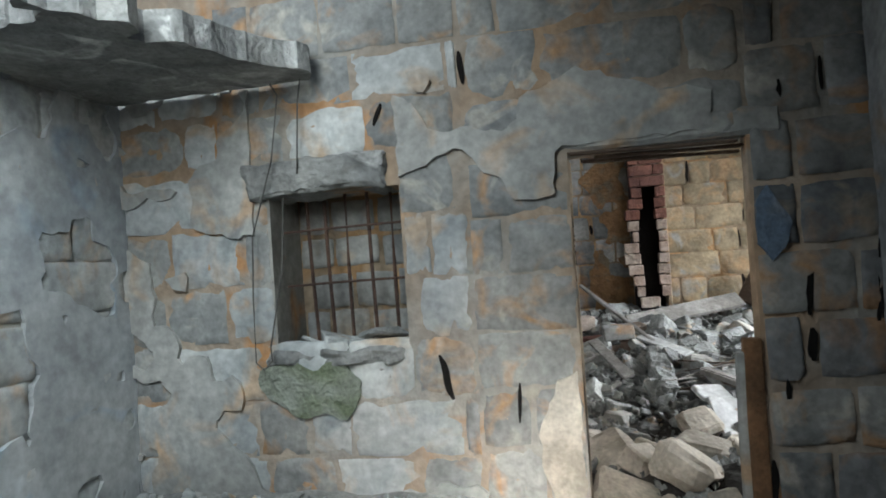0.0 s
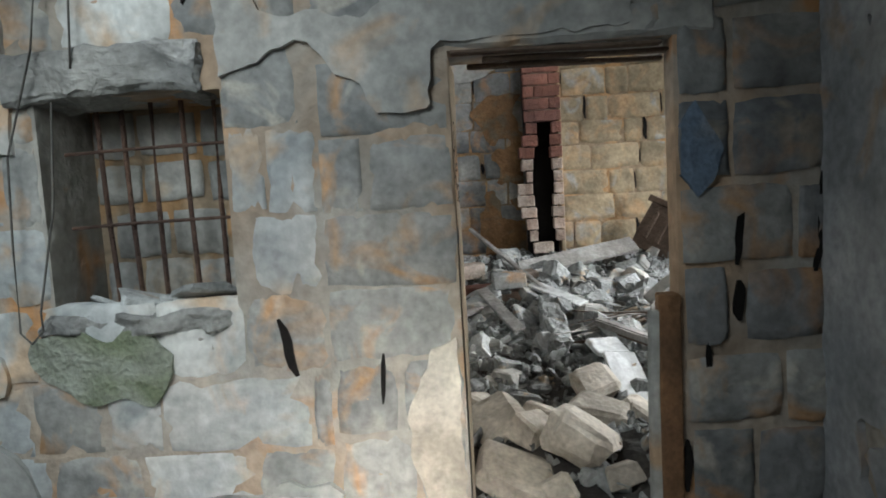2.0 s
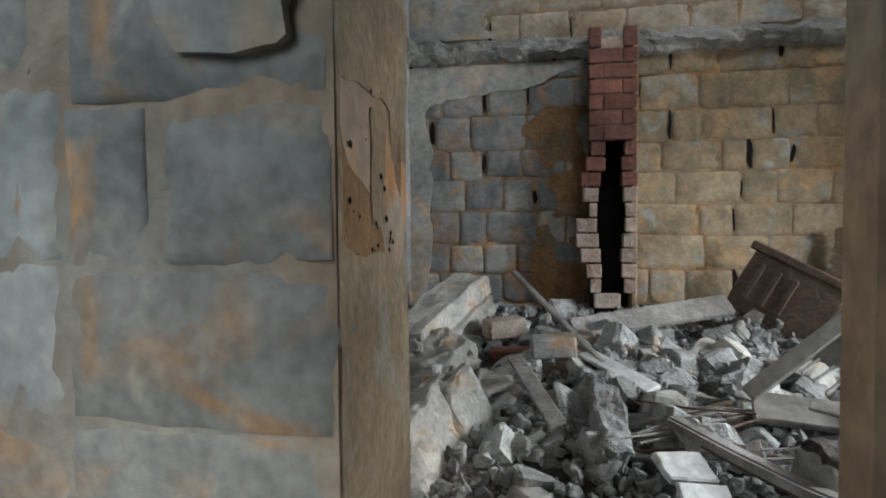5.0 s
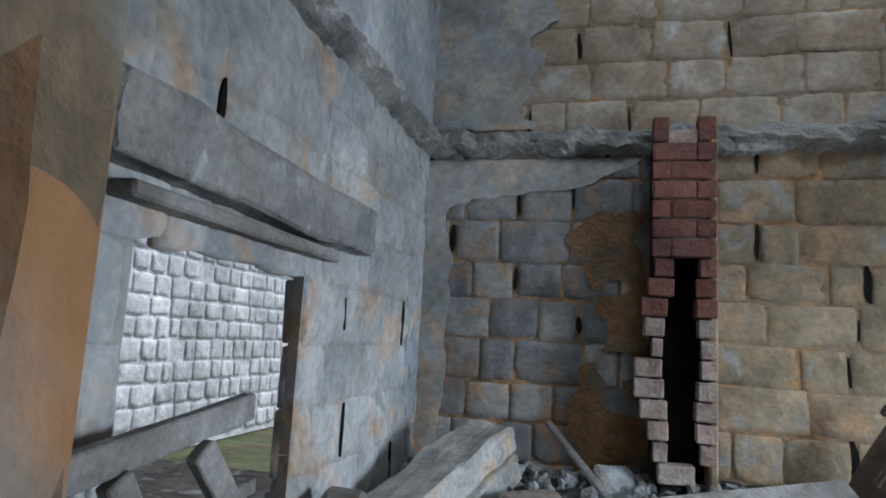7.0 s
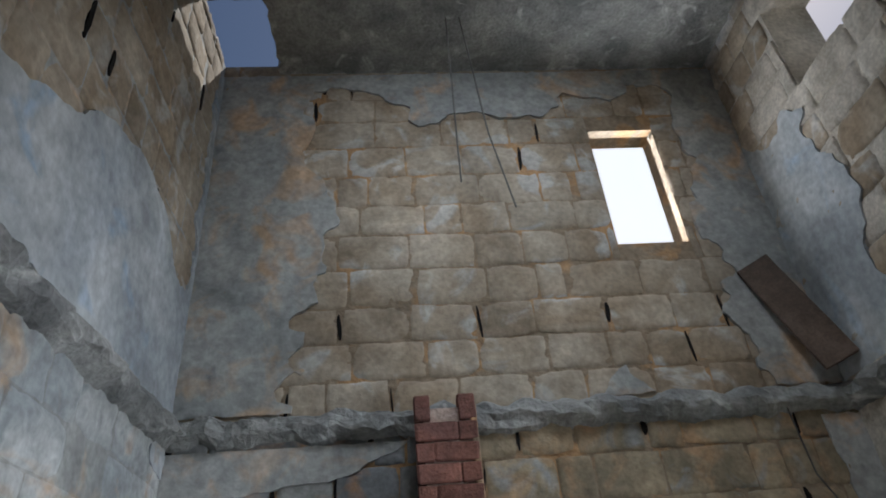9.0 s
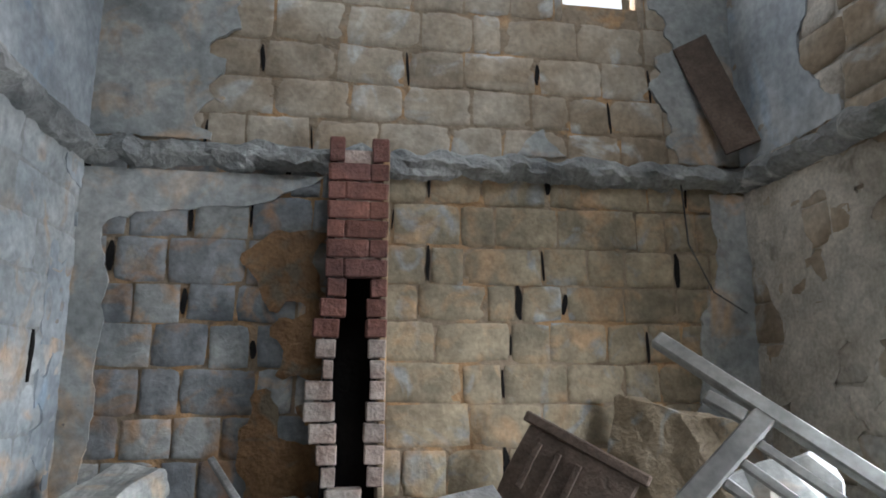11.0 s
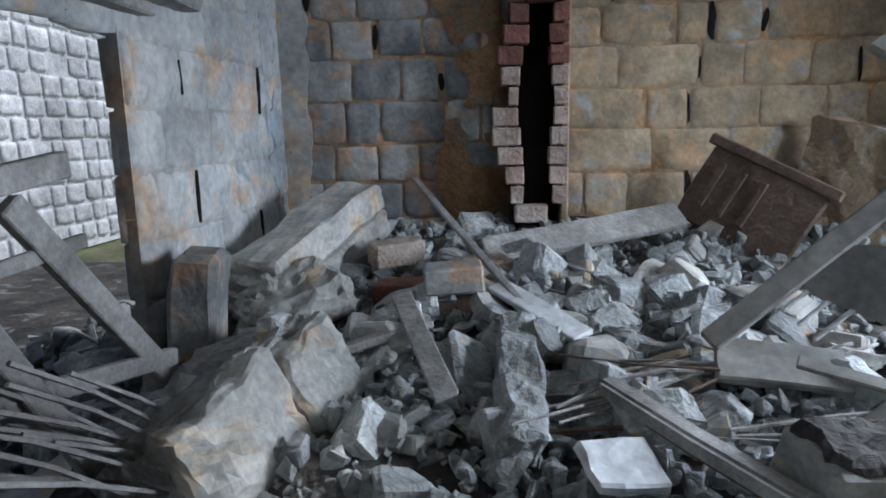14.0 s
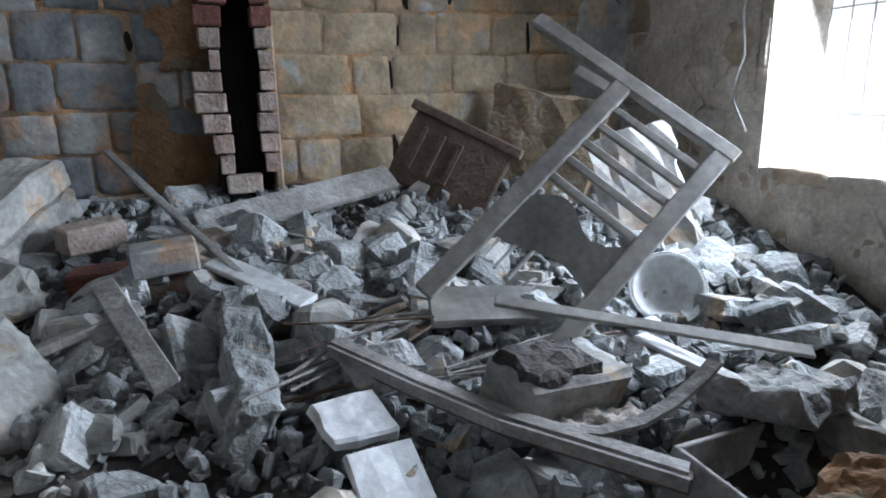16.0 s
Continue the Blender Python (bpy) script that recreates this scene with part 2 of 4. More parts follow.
# ---- walls: a mortar core with stone blocks set proud of it ----
def core_bm(u0, u1, v0, v1, thick, holes, m):
    """A wall in its own plane (u along, v up, w from the face at 0 back to thick) with openings that go through."""
    us = sorted({u0, u1, *[h[k] for h in holes for k in (0, 1)]})
    vs = sorted({v0, v1, *[h[k] for h in holes for k in (2, 3)]})
    us = [u for u in us if u0 <= u <= u1]
    vs = [v for v in vs if v0 <= v <= v1]

    def solid(i, j):
        if not (0 <= i < len(us) - 1 and 0 <= j < len(vs) - 1):
            return False
        cu, cv = (us[i] + us[i + 1]) / 2, (vs[j] + vs[j + 1]) / 2
        return not any(h[0] < cu < h[1] and h[2] < cv < h[3] for h in holes)

    bm = bmesh.new()
    cache = {}

    def vert(u, v, w):
        key = (u, v, w)
        if key not in cache:
            cache[key] = bm.verts.new((u, w, v))
        return cache[key]

    for i in range(len(us) - 1):
        for j in range(len(vs) - 1):
            if not solid(i, j):
                continue
            a, b, c, d = us[i], us[i + 1], vs[j], vs[j + 1]
            bm.faces.new([vert(*p) for p in ((a, c, 0), (b, c, 0), (b, d, 0), (a, d, 0))])
            bm.faces.new([vert(*p) for p in ((a, c, thick), (a, d, thick), (b, d, thick), (b, c, thick))])
            for ok, quad in ((solid(i - 1, j), ((a, c, 0), (a, d, 0), (a, d, thick), (a, c, thick))), (solid(i + 1, j), ((b, c, 0), (b, c, thick), (b, d, thick), (b, d, 0))),
                             (solid(i, j - 1), ((a, c, 0), (a, c, thick), (b, c, thick), (b, c, 0))), (solid(i, j + 1), ((a, d, 0), (b, d, 0), (b, d, thick), (a, d, thick)))):
                if not ok:
                    bm.faces.new([vert(*p) for p in quad])
    bmesh.ops.recalc_face_normals(bm, faces=bm.faces)
    bm.transform(m)
    return bm


def block_meshes(mat, count, seed):
    """Dressed stones of unit size, faced towards -y, with a rough face and worn corners."""
    made = []
    for k in range(count):
        rnd = random.Random(seed + k)
        bm = bmesh.new()
        nu, nv = 9, 7
        cut = [rnd.choice((0.01, 0.02, 0.03, 0.07)) for _ in range(4)]
        off = Vector((k * 7.3, seed, k * 2.1))
        grid = []
        for j in range(nv):
            row = []
            for i in range(nu):
                u, v = -0.5 + i / (nu - 1), -0.5 + j / (nv - 1)
                edge = i in (0, nu - 1) or j in (0, nv - 1)
                # worn corners pull in along both sides
                c = cut[(u > 0) * 2 + (v > 0)] * max(0.0, (abs(u) + abs(v) - 0.72) / 0.28)
                wave = noise.noise_vector(Vector((u * 5, 0, v * 4)) + off)
                u, v = u * (1 - c), v * (1 - c * 1.4)
                u, v = u + wave.x * 0.022, v + wave.z * 0.032
                w = -0.5 + noise.noise(Vector((u * 3, 3, v * 3)) + off) * 0.16 + noise.noise(Vector((u * 9, 5, v * 8)) + off) * 0.08 + (0.12 if edge else 0)
                row.append(bm.verts.new((u, w, v)))
            grid.append(row)
        for j in range(nv - 1):
            for i in range(nu - 1):
                bm.faces.new((grid[j][i], grid[j][i + 1], grid[j + 1][i + 1], grid[j + 1][i]))
        rim = grid[0] + [grid[j][-1] for j in range(1, nv)] + grid[-1][-2::-1] + [grid[j][0] for j in range(nv - 2, 0, -1)]
        back = [bm.verts.new((v.co.x * 1.02, 0.5, v.co.z * 1.02)) for v in rim]
        for a in range(len(rim)):
            b = (a + 1) % len(rim)
            bm.faces.new((rim[b], rim[a], back[a], back[b]))
        me = bpy.data.meshes.new("stone_block")
        bm.to_mesh(me)
        bm.free()
        me.materials.append(M[mat])
        me.shade_smooth()
        made.append(me)
    return made


def chink_bm(w, h, m, seed):
    """A thin tapering black sliver that paints the shade in a gap."""
    bm = box_bm(w, 0.014, h, 0, 0, 4)
    for v in bm.verts:
        k = abs(v.co.z) / (h / 2)
        v.co.x *= 1.05 - 0.7 * k ** 3
        v.co.x += noise.noise(Vector((v.co.z * 9, seed, 0))) * w * 0.4
    bm.transform(m)
    return bm


BLOCKS = {}


def lay_blocks(wall, m, u0, u1, v0, v1, mats, holes=(), course=0.3, long=(0.34, 0.6), proud=0.03, joint=0.018, seed=1, skip=0.03, chink=0.0):
    """Courses of stones on the face of a wall; each is a part of it."""
    rnd = random.Random(seed)
    for mt in mats:
        if mt not in BLOCKS:
            BLOCKS[mt] = block_meshes(mt, 9, 17)
    v = v0
    while v < v1 - 0.06:
        h = min(course * rnd.uniform(0.9, 1.08), v1 - v)
        if v1 - v - h < 0.1:
            h = v1 - v
        u = u0 - rnd.uniform(0, long[0])
        while u < u1:
            w = rnd.uniform(*long)
            a, b = max(u, u0), min(u + w, u1)
            u += w
            spans = [(a, b)]
            for hu0, hu1, hv0, hv1 in holes:
                if v + h * 0.6 > hv0 and v + h * 0.4 < hv1:
                    spans = [s for p, q in spans for s in ((p, min(q, hu0)), (max(p, hu1), q)) if s[1] - s[0] > 0.07]
            for p, q in spans:
                if q - p < 0.07 or rnd.random() < skip:
                    continue
                ob = new("stone_block", rnd.choice(BLOCKS[rnd.choice(mats)]))
                ob.parent = wall
                j = joint * rnd.uniform(0.5, 2.0)
                depth = 0.09 + rnd.uniform(-0.012, 0.016)
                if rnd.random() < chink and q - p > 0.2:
                    # open joint, its inner shade painted as a black sliver
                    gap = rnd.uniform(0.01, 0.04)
                    part("chink", chink_bm(gap * 1.1, h * rnd.uniform(0.35, 1.0), m @ pose(p + gap / 2, 0.001 - proud * 0.4, v + h * rnd.uniform(0.4, 0.6), 0, rnd.uniform(-5, 5), 0), rnd.random() * 50), "soot_and_gap_shade", wall)
                    p += gap
                # some stones are split in two
                if q - p > 0.42 and rnd.random() < 0.25:
                    u = u - (q - p) * 0.5
                    q = p + (q - p) * 0.5
                ob.matrix_world = m @ pose((p + q) / 2, depth / 2 - proud, v + h / 2 + rnd.uniform(-0.008, 0.008), rnd.uniform(-1.5, 1.5), rnd.uniform(-1.8, 1.8), rnd.uniform(-1.6, 1.6)) @ Matrix.Diagonal((max(0.05, q - p - j), depth, max(0.05, h - joint * rnd.uniform(0.5, 1.7)), 1))
        v += h


def plaster_bm(m, u0, u1, v0, v1, test, thick=0.007, step=0.05, seed=0, w=-0.022):
    """A skin of plaster that has come off where test(u, v) is below nought; ragged edge, uneven face."""
    bm = bmesh.new()
    nu, nv = int((u1 - u0) / step), int((v1 - v0) / step)
    val = {}
    for i in range(nu + 1):
        for j in range(nv + 1):
            u, v = u0 + i * step, v0 + j * step
            n = noise.noise(Vector((u * 1.7, v * 1.7, seed))) * 0.35 + noise.noise(Vector((u * 6, v * 6, seed + 9))) * 0.14
            val[i, j] = test(u, v) + n
    verts = {}

    def vert(u, v, back):
        key = (round(u, 4), round(v, 4), back)
        if key not in verts:
            ju = noise.noise(Vector((u * 17, v * 17, seed))) * step * 0.45
            jv = noise.noise(Vector((u * 17, v * 17, seed + 40))) * step * 0.45
            uneven = noise.noise(Vector((u * 2.5, v * 2.5, seed + 3))) * 0.008
            verts[key] = bm.verts.new((u + ju, (w + thick + 0.03) if back else w - thick + uneven, v + jv))
        return verts[key]

    for i in range(nu):
        for j in range(nv):
            ring = [(i, j), (i + 1, j), (i + 1, j + 1), (i, j + 1)]
            poly = []
            for a, b in zip(ring, ring[1:] + ring[:1]):
                fa, fb = val[a], val[b]
                pa, pb = [(u0 + q[0] * step, v0 + q[1] * step) for q in (a, b)]
                if fa > 0:
                    poly.append((pa, False))
                if (fa > 0) != (fb > 0):
                    k = fa / (fa - fb)
                    poly.append(((pa[0] + (pb[0] - pa[0]) * k, pa[1] + (pb[1] - pa[1]) * k), True))
            if len(poly) < 3:
                continue
            loop = []
            for q, cut in poly:
                f = vert(*q, False)
                if f not in [x[0] for x in loop]:
                    loop.append((f, q, cut))
            if len(loop) < 3 or bm.faces.get([x[0] for x in loop]):
                continue
            bm.faces.new([x[0] for x in loop])
            for a, b in zip(loop, loop[1:] + loop[:1]):
                if a[2] and b[2] and a[1] != b[1]:
                    rim = (b[0], a[0], vert(*a[1], True), vert(*b[1], True))
                    if len(set(rim)) == 4 and not bm.faces.get(rim):
                        bm.faces.new(rim)
    bmesh.ops.recalc_face_normals(bm, faces=bm.faces)
    bm.transform(m)
    return bm


# ---- plan ----
W1, W1B, W2 = 3.0, 3.5, 7.8          # dividing wall, its back, far wall
LX, RX = -1.45, 3.3                  # side walls of the ruined room
AL, AR = -3.0, 0.95                  # side walls of the front room
TOP, LEDGE = 6.7, 3.13
FACE_Y = Matrix.Identity(4)                                       # face looks towards -y


def facing(x, y, z, rz):
    return pose(x, y, z, 0, 0, rz)


def structure(name, bm, mat, label=""):
    return tagged(part(name, bm, mat), label, "", "", "structure")


# ---- ground ----
bm = bmesh.new()
bmesh.ops.create_grid(bm, x_segments=60, y_segments=60, size=400)
for v in bm.verts:
    v.co.z = -0.12
structure("ground", bm, "grass", "dry grassy ground round the ruin")
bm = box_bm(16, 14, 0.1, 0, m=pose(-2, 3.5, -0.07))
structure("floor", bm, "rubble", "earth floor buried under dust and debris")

# ---- dividing wall with the barred window and the doorway ----
mA = facing(0, W1, 0, 0)
DOOR = (-0.43, 0.4, -0.5, 2.1)
WIN = (-2.06, -1.31, 1.13, 2.02)
wall = structure("wall_1", join(core_bm(AL - 0.5, RX + 0.5, -0.1, TOP, 0.12, [DOOR, WIN], mA), core_bm(AL - 0.5, RX + 0.5, -0.1, TOP, W1B - W1 - 0.12, [(DOOR[0], 2.2, -0.5, 2.4), WIN], facing(0, W1 + 0.12, 0, 0))), "mortar", "thick wall of grey stone blocks with crumbling orange mortar")
WALL_1 = wall
back_m = facing(0, W1B, 0, 180)
infill = part("window_infill", core_bm(WIN[0] - 0.0, WIN[1] + 0.0, WIN[2], WIN[3], 0.1, [], facing(0, W1B - 0.13, 0, 0)), "mortar_pale", wall)

# ---- far wall ----
mW2 = facing(0, W2, 0, 0)
UWIN = (1.9, 2.5, 4.5, 5.75)
WALL_2 = structure("wall_2", core_bm(LX - 0.5, RX + 0.5, -0.1, TOP, 0.24, [UWIN], mW2), "mortar_pale", "tall wall of tan stone blocks with patches of old plaster")

# ---- left wall, its face towards +x ----
mL = facing(LX, 0, 0, 90)            # u runs along +y, depth goes to -x
LOPEN = (4.75, 5.85, 0.2, 1.95)
WALL_3 = structure("wall_3", join(core_bm(W1B, W2, -0.1, TOP, 0.05, [LOPEN], mL), core_bm(W1B, W2, -0.1, TOP, 0.19, [(4.6, 6.7, 0.2, 2.2)], facing(LX - 0.05, 0, 0, 90))), "plaster", "wall of whitewashed stone blocks with a broken opening")

# ---- right wall, its face towards -x ----
mR = facing(RX, 0, 0, -90)           # u runs along -y, depth goes to +x
RWIN = (-6.33, -5.2, 0.93, 2.5)
UR = (-6.9, -6.1, 5.3, 6.3)
WALL_4 = structure("wall_4", core_bm(-W2, -W1B, -0.1, TOP, 0.45, [RWIN, UR], mR), "stone_cream", "wall of pale stone blocks with a large open window")

# ---- front room ----
mAL = facing(AL, 0, 0, 90)
WALL_5 = structure("wall_5", core_bm(-3.5, W1, -0.1, 3.4, 0.4, [], mAL), "plaster", "whitewashed rough stone wall with bluish stains")
mAR = facing(AR, 0, 0, -90)
# the opening lies out of view, cut to hold the side fill lamp
WALL_6 = structure("wall_6", core_bm(-W1, 3.5, -0.1, 3.4, 0.4, [(0.4, 2.2, 0.8, 2.3)], mAR), "mortar", "rough plastered side wall with deep cracks")
mAB = facing(0, -3.5, 0, 180)
structure("wall_7", core_bm(-AR - 0.4, -AL + 0.4, -0.1, 3.0, 0.4, [(-0.3, 0.6, -0.2, 2.1)], mAB), "mortar_pale", "plain stone wall with a doorway")


def slab_bm(u0, u1, v0, v1, z, thick, test, step=0.07, seed=0):
    """A broken floor slab, ragged where test(x, y) falls below nought."""
    m = Matrix(((1, 0, 0, 0), (0, 0, 1, 0), (0, 1, 0, z), (0, 0, 0, 1)))
    return plaster_bm(m, u0, u1, v0, v1, test, thick / 2, step, seed, 0)


# what is left of the ceiling in the front room
bm = slab_bm(AL, AR, -3.4, W1, 2.68, 0.11, lambda x, y: max(min(-2.1 - x + (y - 2.2) * 0.5, (y - 1.7) * 1.5), -1.6 - y))
structure("ceiling", bm, "concrete", "broken concrete ceiling slab with a ragged edge")

# unseen slab, added to keep sky light off the room's right side
structure("ceiling_3", box_bm(2.6, 6.6, 0.14, 0.01, 0.02, 4, m=pose(0.3, -0.3, 3.25)), "concrete", "unseen ceiling slab added to shade the right of the front room")

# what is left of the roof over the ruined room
# the middle hole is added, out of view, for the fill lamp
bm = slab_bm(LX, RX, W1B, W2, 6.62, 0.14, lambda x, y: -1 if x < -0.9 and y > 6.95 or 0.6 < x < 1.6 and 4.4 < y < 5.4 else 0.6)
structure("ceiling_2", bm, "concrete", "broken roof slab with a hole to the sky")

# ---- ledge of the fallen floor round the walls ----
def ledge(name, m, u0, u1, seed):
    rnd = random.Random(seed)
    bm = bmesh.new()
    n = int((u1 - u0) / 0.055)
    prof = 7
    rows = []
    for i in range(n + 1):
        u = u0 + (u1 - u0) * i / n
        row = []
        big = 0.5 + 0.5 * noise.noise(Vector((u * 1.9, seed, 0)))
        for k in range(prof):
            a = k / (prof - 1)
            out = math.sin(math.pi * a) * (0.07 + 0.1 * big) + noise.noise(Vector((u * 9, a * 4, seed))) * 0.05
            z = LEDGE + 0.11 - 0.24 * a + noise.noise(Vector((u * 7, a * 3, seed + 5))) * 0.05
            row.append(bm.verts.new((u, 0.03 if k in (0, prof - 1) else -max(0.005, out), z)))
        rows.append(row)
    for a, b in zip(rows, rows[1:]):
        for k in range(prof - 1):
            bm.faces.new((a[k], a[k + 1], b[k + 1], b[k]))
    bm.transform(m)
    return structure(name, bm, "concrete", "crumbled stone ledge where the upper floor broke away")


ledge("trim_1", mW2, LX, RX, 1)
ledge("trim_2", mL, W1B, W2, 2)
ledge("trim_3", mR, -W2, -W1B, 3)

# ---- neighbour's wall across the alley ----
mN = facing(-6.0, 0, 0, 90)
WALL_8 = structure("wall_8", core_bm(2.6, 16, -0.1, 5, 0.4, [], mN), "stone_white", "bright wall of pale stone blocks across the alley")

# ---- blocks ----
lay_blocks(WALL_1, mA, AL, -0.95, 0, 2.75, ["stone_wash", "stone_wash", "stone_grey"], [DOOR, WIN], 0.31, (0.36, 0.62), 0.009, 0.012, 3, 0.01)
lay_blocks(WALL_1, mA, -0.95, 0.4, 0, 3.1, ["stone_grey"], [DOOR, WIN], 0.315, (0.4, 0.7), 0.011, 0.016, 4, 0.0, 0.12)
lay_blocks(WALL_1, mA, 0.4, AR, 0, 3.1, ["stone_dark", "stone_grey"], [DOOR, WIN], 0.32, (0.3, 0.56), 0.02, 0.03, 8, 0.0, 0.5)
lay_blocks(WALL_1, mA, AL, -0.95, 2.75, 3.1, ["stone_grey"], [], 0.31, (0.36, 0.62), 0.018, 0.02, 6, 0.02)
lay_blocks(WALL_1, facing(0, W1B - 0.13, 0, 0), WIN[0], WIN[1], WIN[2], WIN[3], ["stone_grey", "stone_pale"], [], 0.22, (0.2, 0.36), 0.02, 0.025, 5, 0.0)
lay_blocks(WALL_2, mW2, 0.2, RX, 0.3, LEDGE, ["stone_tan"], [], 0.285, (0.24, 0.6), 0.018, 0.012, 11, 0.01, 0.2)
# darker stones left of the flue, its shade partly put into their tone
lay_blocks(WALL_2, mW2, LX, 0.2, 0.3, LEDGE, ["stone_dark", "stone_grey", "stone_dark"], [], 0.285, (0.22, 0.52), 0.02, 0.014, 13, 0.01, 0.25)
lay_blocks(WALL_2, mW2, LX, RX, LEDGE, TOP, ["stone_warm"], [UWIN], 0.31, (0.34, 0.62), 0.014, 0.012, 12, 0.01, 0.16)
lay_blocks(WALL_3, mL, W1B, W2, LEDGE + 0.75, TOP, ["stone_warm"], [], 0.3, (0.28, 0.55), 0.014, 0.012, 22, 0.01, 0.12)
lay_blocks(WALL_3, mL, W1B, W2, 0.2, LEDGE + 0.75, ["stone_wash"], [LOPEN], 0.29, (0.28, 0.55), 0.014, 0.01, 21, 0.01, 0.06)
lay_blocks(WALL_4, mR, -W2, -W1B, 0.2, TOP, ["stone_cream", "stone_warm"], [RWIN, UR], 0.29, (0.3, 0.55), 0.02, 0.014, 31, 0.01)
lay_blocks(WALL_5, mAL, -0.6, W1, 0, 2.75, ["stone_wash"], [], 0.3, (0.3, 0.6), 0.02, 0.015, 41, 0.01)
lay_blocks(WALL_8, mN, 8.0, 15.5, 0, 4.0, ["stone_white"], [], 0.3, (0.26, 0.5), 0.03, 0.04, 51, 0.01)

# ---- plaster ----
def off_door(u, v):
    return -1.0 if DOOR[0] - 0.02 < u < DOOR[1] + 0.02 and v < DOOR[3] + 0.02 or WIN[0] - 0.03 < u < WIN[1] + 0.03 and WIN[2] - 0.02 < v < WIN[3] + 0.02 else 0.0


part("plaster", plaster_bm(mA, AL, AR, 0.0, 2.72, lambda u, v: off_door(u, v) + max(0.3 - 0.9 * abs(v - 2.2) if -1.3 < u < 0.3 else -1, 0.25 - 0.5 * v if u < -0.6 else -1, 0.1 if u < -2.1 else -1) - 0.12, seed=2), "plaster", WALL_1)
part("plaster", plaster_bm(mAR, -W1, 0.35, 0.0, 2.72, lambda u, v: 0.2, seed=4), "plaster_dark", WALL_6)
part("plaster", plaster_bm(mAL, -0.5, W1, 0.0, 2.7, lambda u, v: 0.05, seed=6), "plaster_blue", WALL_5)


def upper(u, v):
    if UWIN[0] - 0.1 < u < UWIN[1] + 0.08 and UWIN[2] - 0.15 < v < UWIN[3] + 0.12:
        return -1
    return max(-0.55 - u + 0.1 * math.sin(v * 3), u - 2.75, (v - 6.1) * 1.2 + 0.2 * math.sin(u * 2), 0.3 - abs(u - 1.7) * 1.2 - (v - LEDGE) * 1.3 if u > 1.2 else -1)


part("plaster", plaster_bm(mW2, LX, RX, LEDGE + 0.1, 6.55, upper, seed=8), "plaster", WALL_2)
part("plaster", plaster_bm(mW2, LX, RX, 0.6, LEDGE - 0.1, lambda u, v: 3 * max(-1.25 - u, u - 3.0 + 0.3 * max(0, 2.3 - v), v - 2.62 - 0.35 * max(0, u + 0.9) if u < 0.2 else -1), seed=9), "plaster", WALL_2)
part("plaster", plaster_bm(mL, W1B, W2, LEDGE + 0.1, 6.5, lambda u, v: 2 * max(4.2 - v + 0.25 * math.sin(u * 2.1), u - 7.65), seed=10), "plaster_blue", WALL_3)
part("plaster", plaster_bm(mR, -W2, -W1B, LEDGE + 0.1, 6.5, lambda u, v: min(-7.0 - u, 5.2 - v) + 0.1, seed=12), "plaster_blue", WALL_4)
# cream plaster that also paints the bright light at the door's foot
part("plaster", plaster_bm(mA, -1.3, DOOR[0], 0.0, 1.2, lambda u, v: 0.3 - 2.2 * max(0, -0.55 - u) - 0.9 * max(0, v - 0.55), seed=15), "stone_cream", WALL_1)
part("plaster", plaster_bm(mL, W1B, W2, 0.3, LEDGE - 0.1, lambda u, v: -1 if LOPEN[0] - 0.1 < u < LOPEN[1] + 0.08 and v < LOPEN[3] + 0.4 else -0.36 + 0.4 * (u > 7.4), 0.003, 0.05, 16, -0.014), "plaster_blue", WALL_3)
part("plaster", plaster_bm(mR, -W2, -W1B, 0.3, LEDGE - 0.1, lambda u, v: -1 if RWIN[0] - 0.04 < u < RWIN[1] + 0.04 and RWIN[2] - 0.02 < v < RWIN[3] + 0.04 else (0.35 if v < 0.95 and u > -6.6 else 0.02), 0.005, 0.05, 18, -0.02), "stone_cream", WALL_4)


# ---- rubble ----
def heap(x, y):
    """Height of the debris in the ruined room."""
    z = 0.02 + 0.24 * max(0.0, y - 4.3)
    z += 0.16 * max(0.0, 1 - abs(y - 4.0) / 0.5) * (1 if x > -0.6 else 0.4)
    z += 0.1 * noise.noise(Vector((x * 1.6, y * 1.6, 3))) + 0.05 * noise.noise(Vector((x * 5, y * 5, 7)))
    return z + 0.1 * max(0, x - 2.3) * (y > 5)


def heap_front(x, y):
    """Debris along the foot of the wall in the front room."""
    return -0.02 + 0.42 * max(0, 1 - (W1 - y) / 1.1) * min(1, max(0.0, (-0.3 - x) / 0.7)) + 0.03 * noise.noise(Vector((x * 4, y * 4, 1)))


def sheet_bm(x0, x1, y0, y1, f, step=0.07):
    bm = bmesh.new()
    nx, ny = int((x1 - x0) / step), int((y1 - y0) / step)
    g = [[bm.verts.new((x0 + (x1 - x0) * i / nx, y0 + (y1 - y0) * j / ny, f(x0 + (x1 - x0) * i / nx, y0 + (y1 - y0) * j / ny))) for i in range(nx + 1)] for j in range(ny + 1)]
    for j in range(ny):
        for i in range(nx):
            bm.faces.new((g[j][i], g[j][i + 1], g[j + 1][i + 1], g[j + 1][i]))
    return bm


# heap under the stones; its dark colour carries the shade of the gaps
tagged(part("rubble_heap", sheet_bm(LX, RX, W1 + 0.02, W2, heap), "rubble"), "dusty grey heap of broken masonry and earth, darkened for shade between stones", "rubble", "", "stuff")
tagged(part("rubble_heap", sheet_bm(AL, -0.3, 0.6, W1, heap_front), "concrete"), "pale debris piled along the foot of the wall", "rubble", "", "stuff")

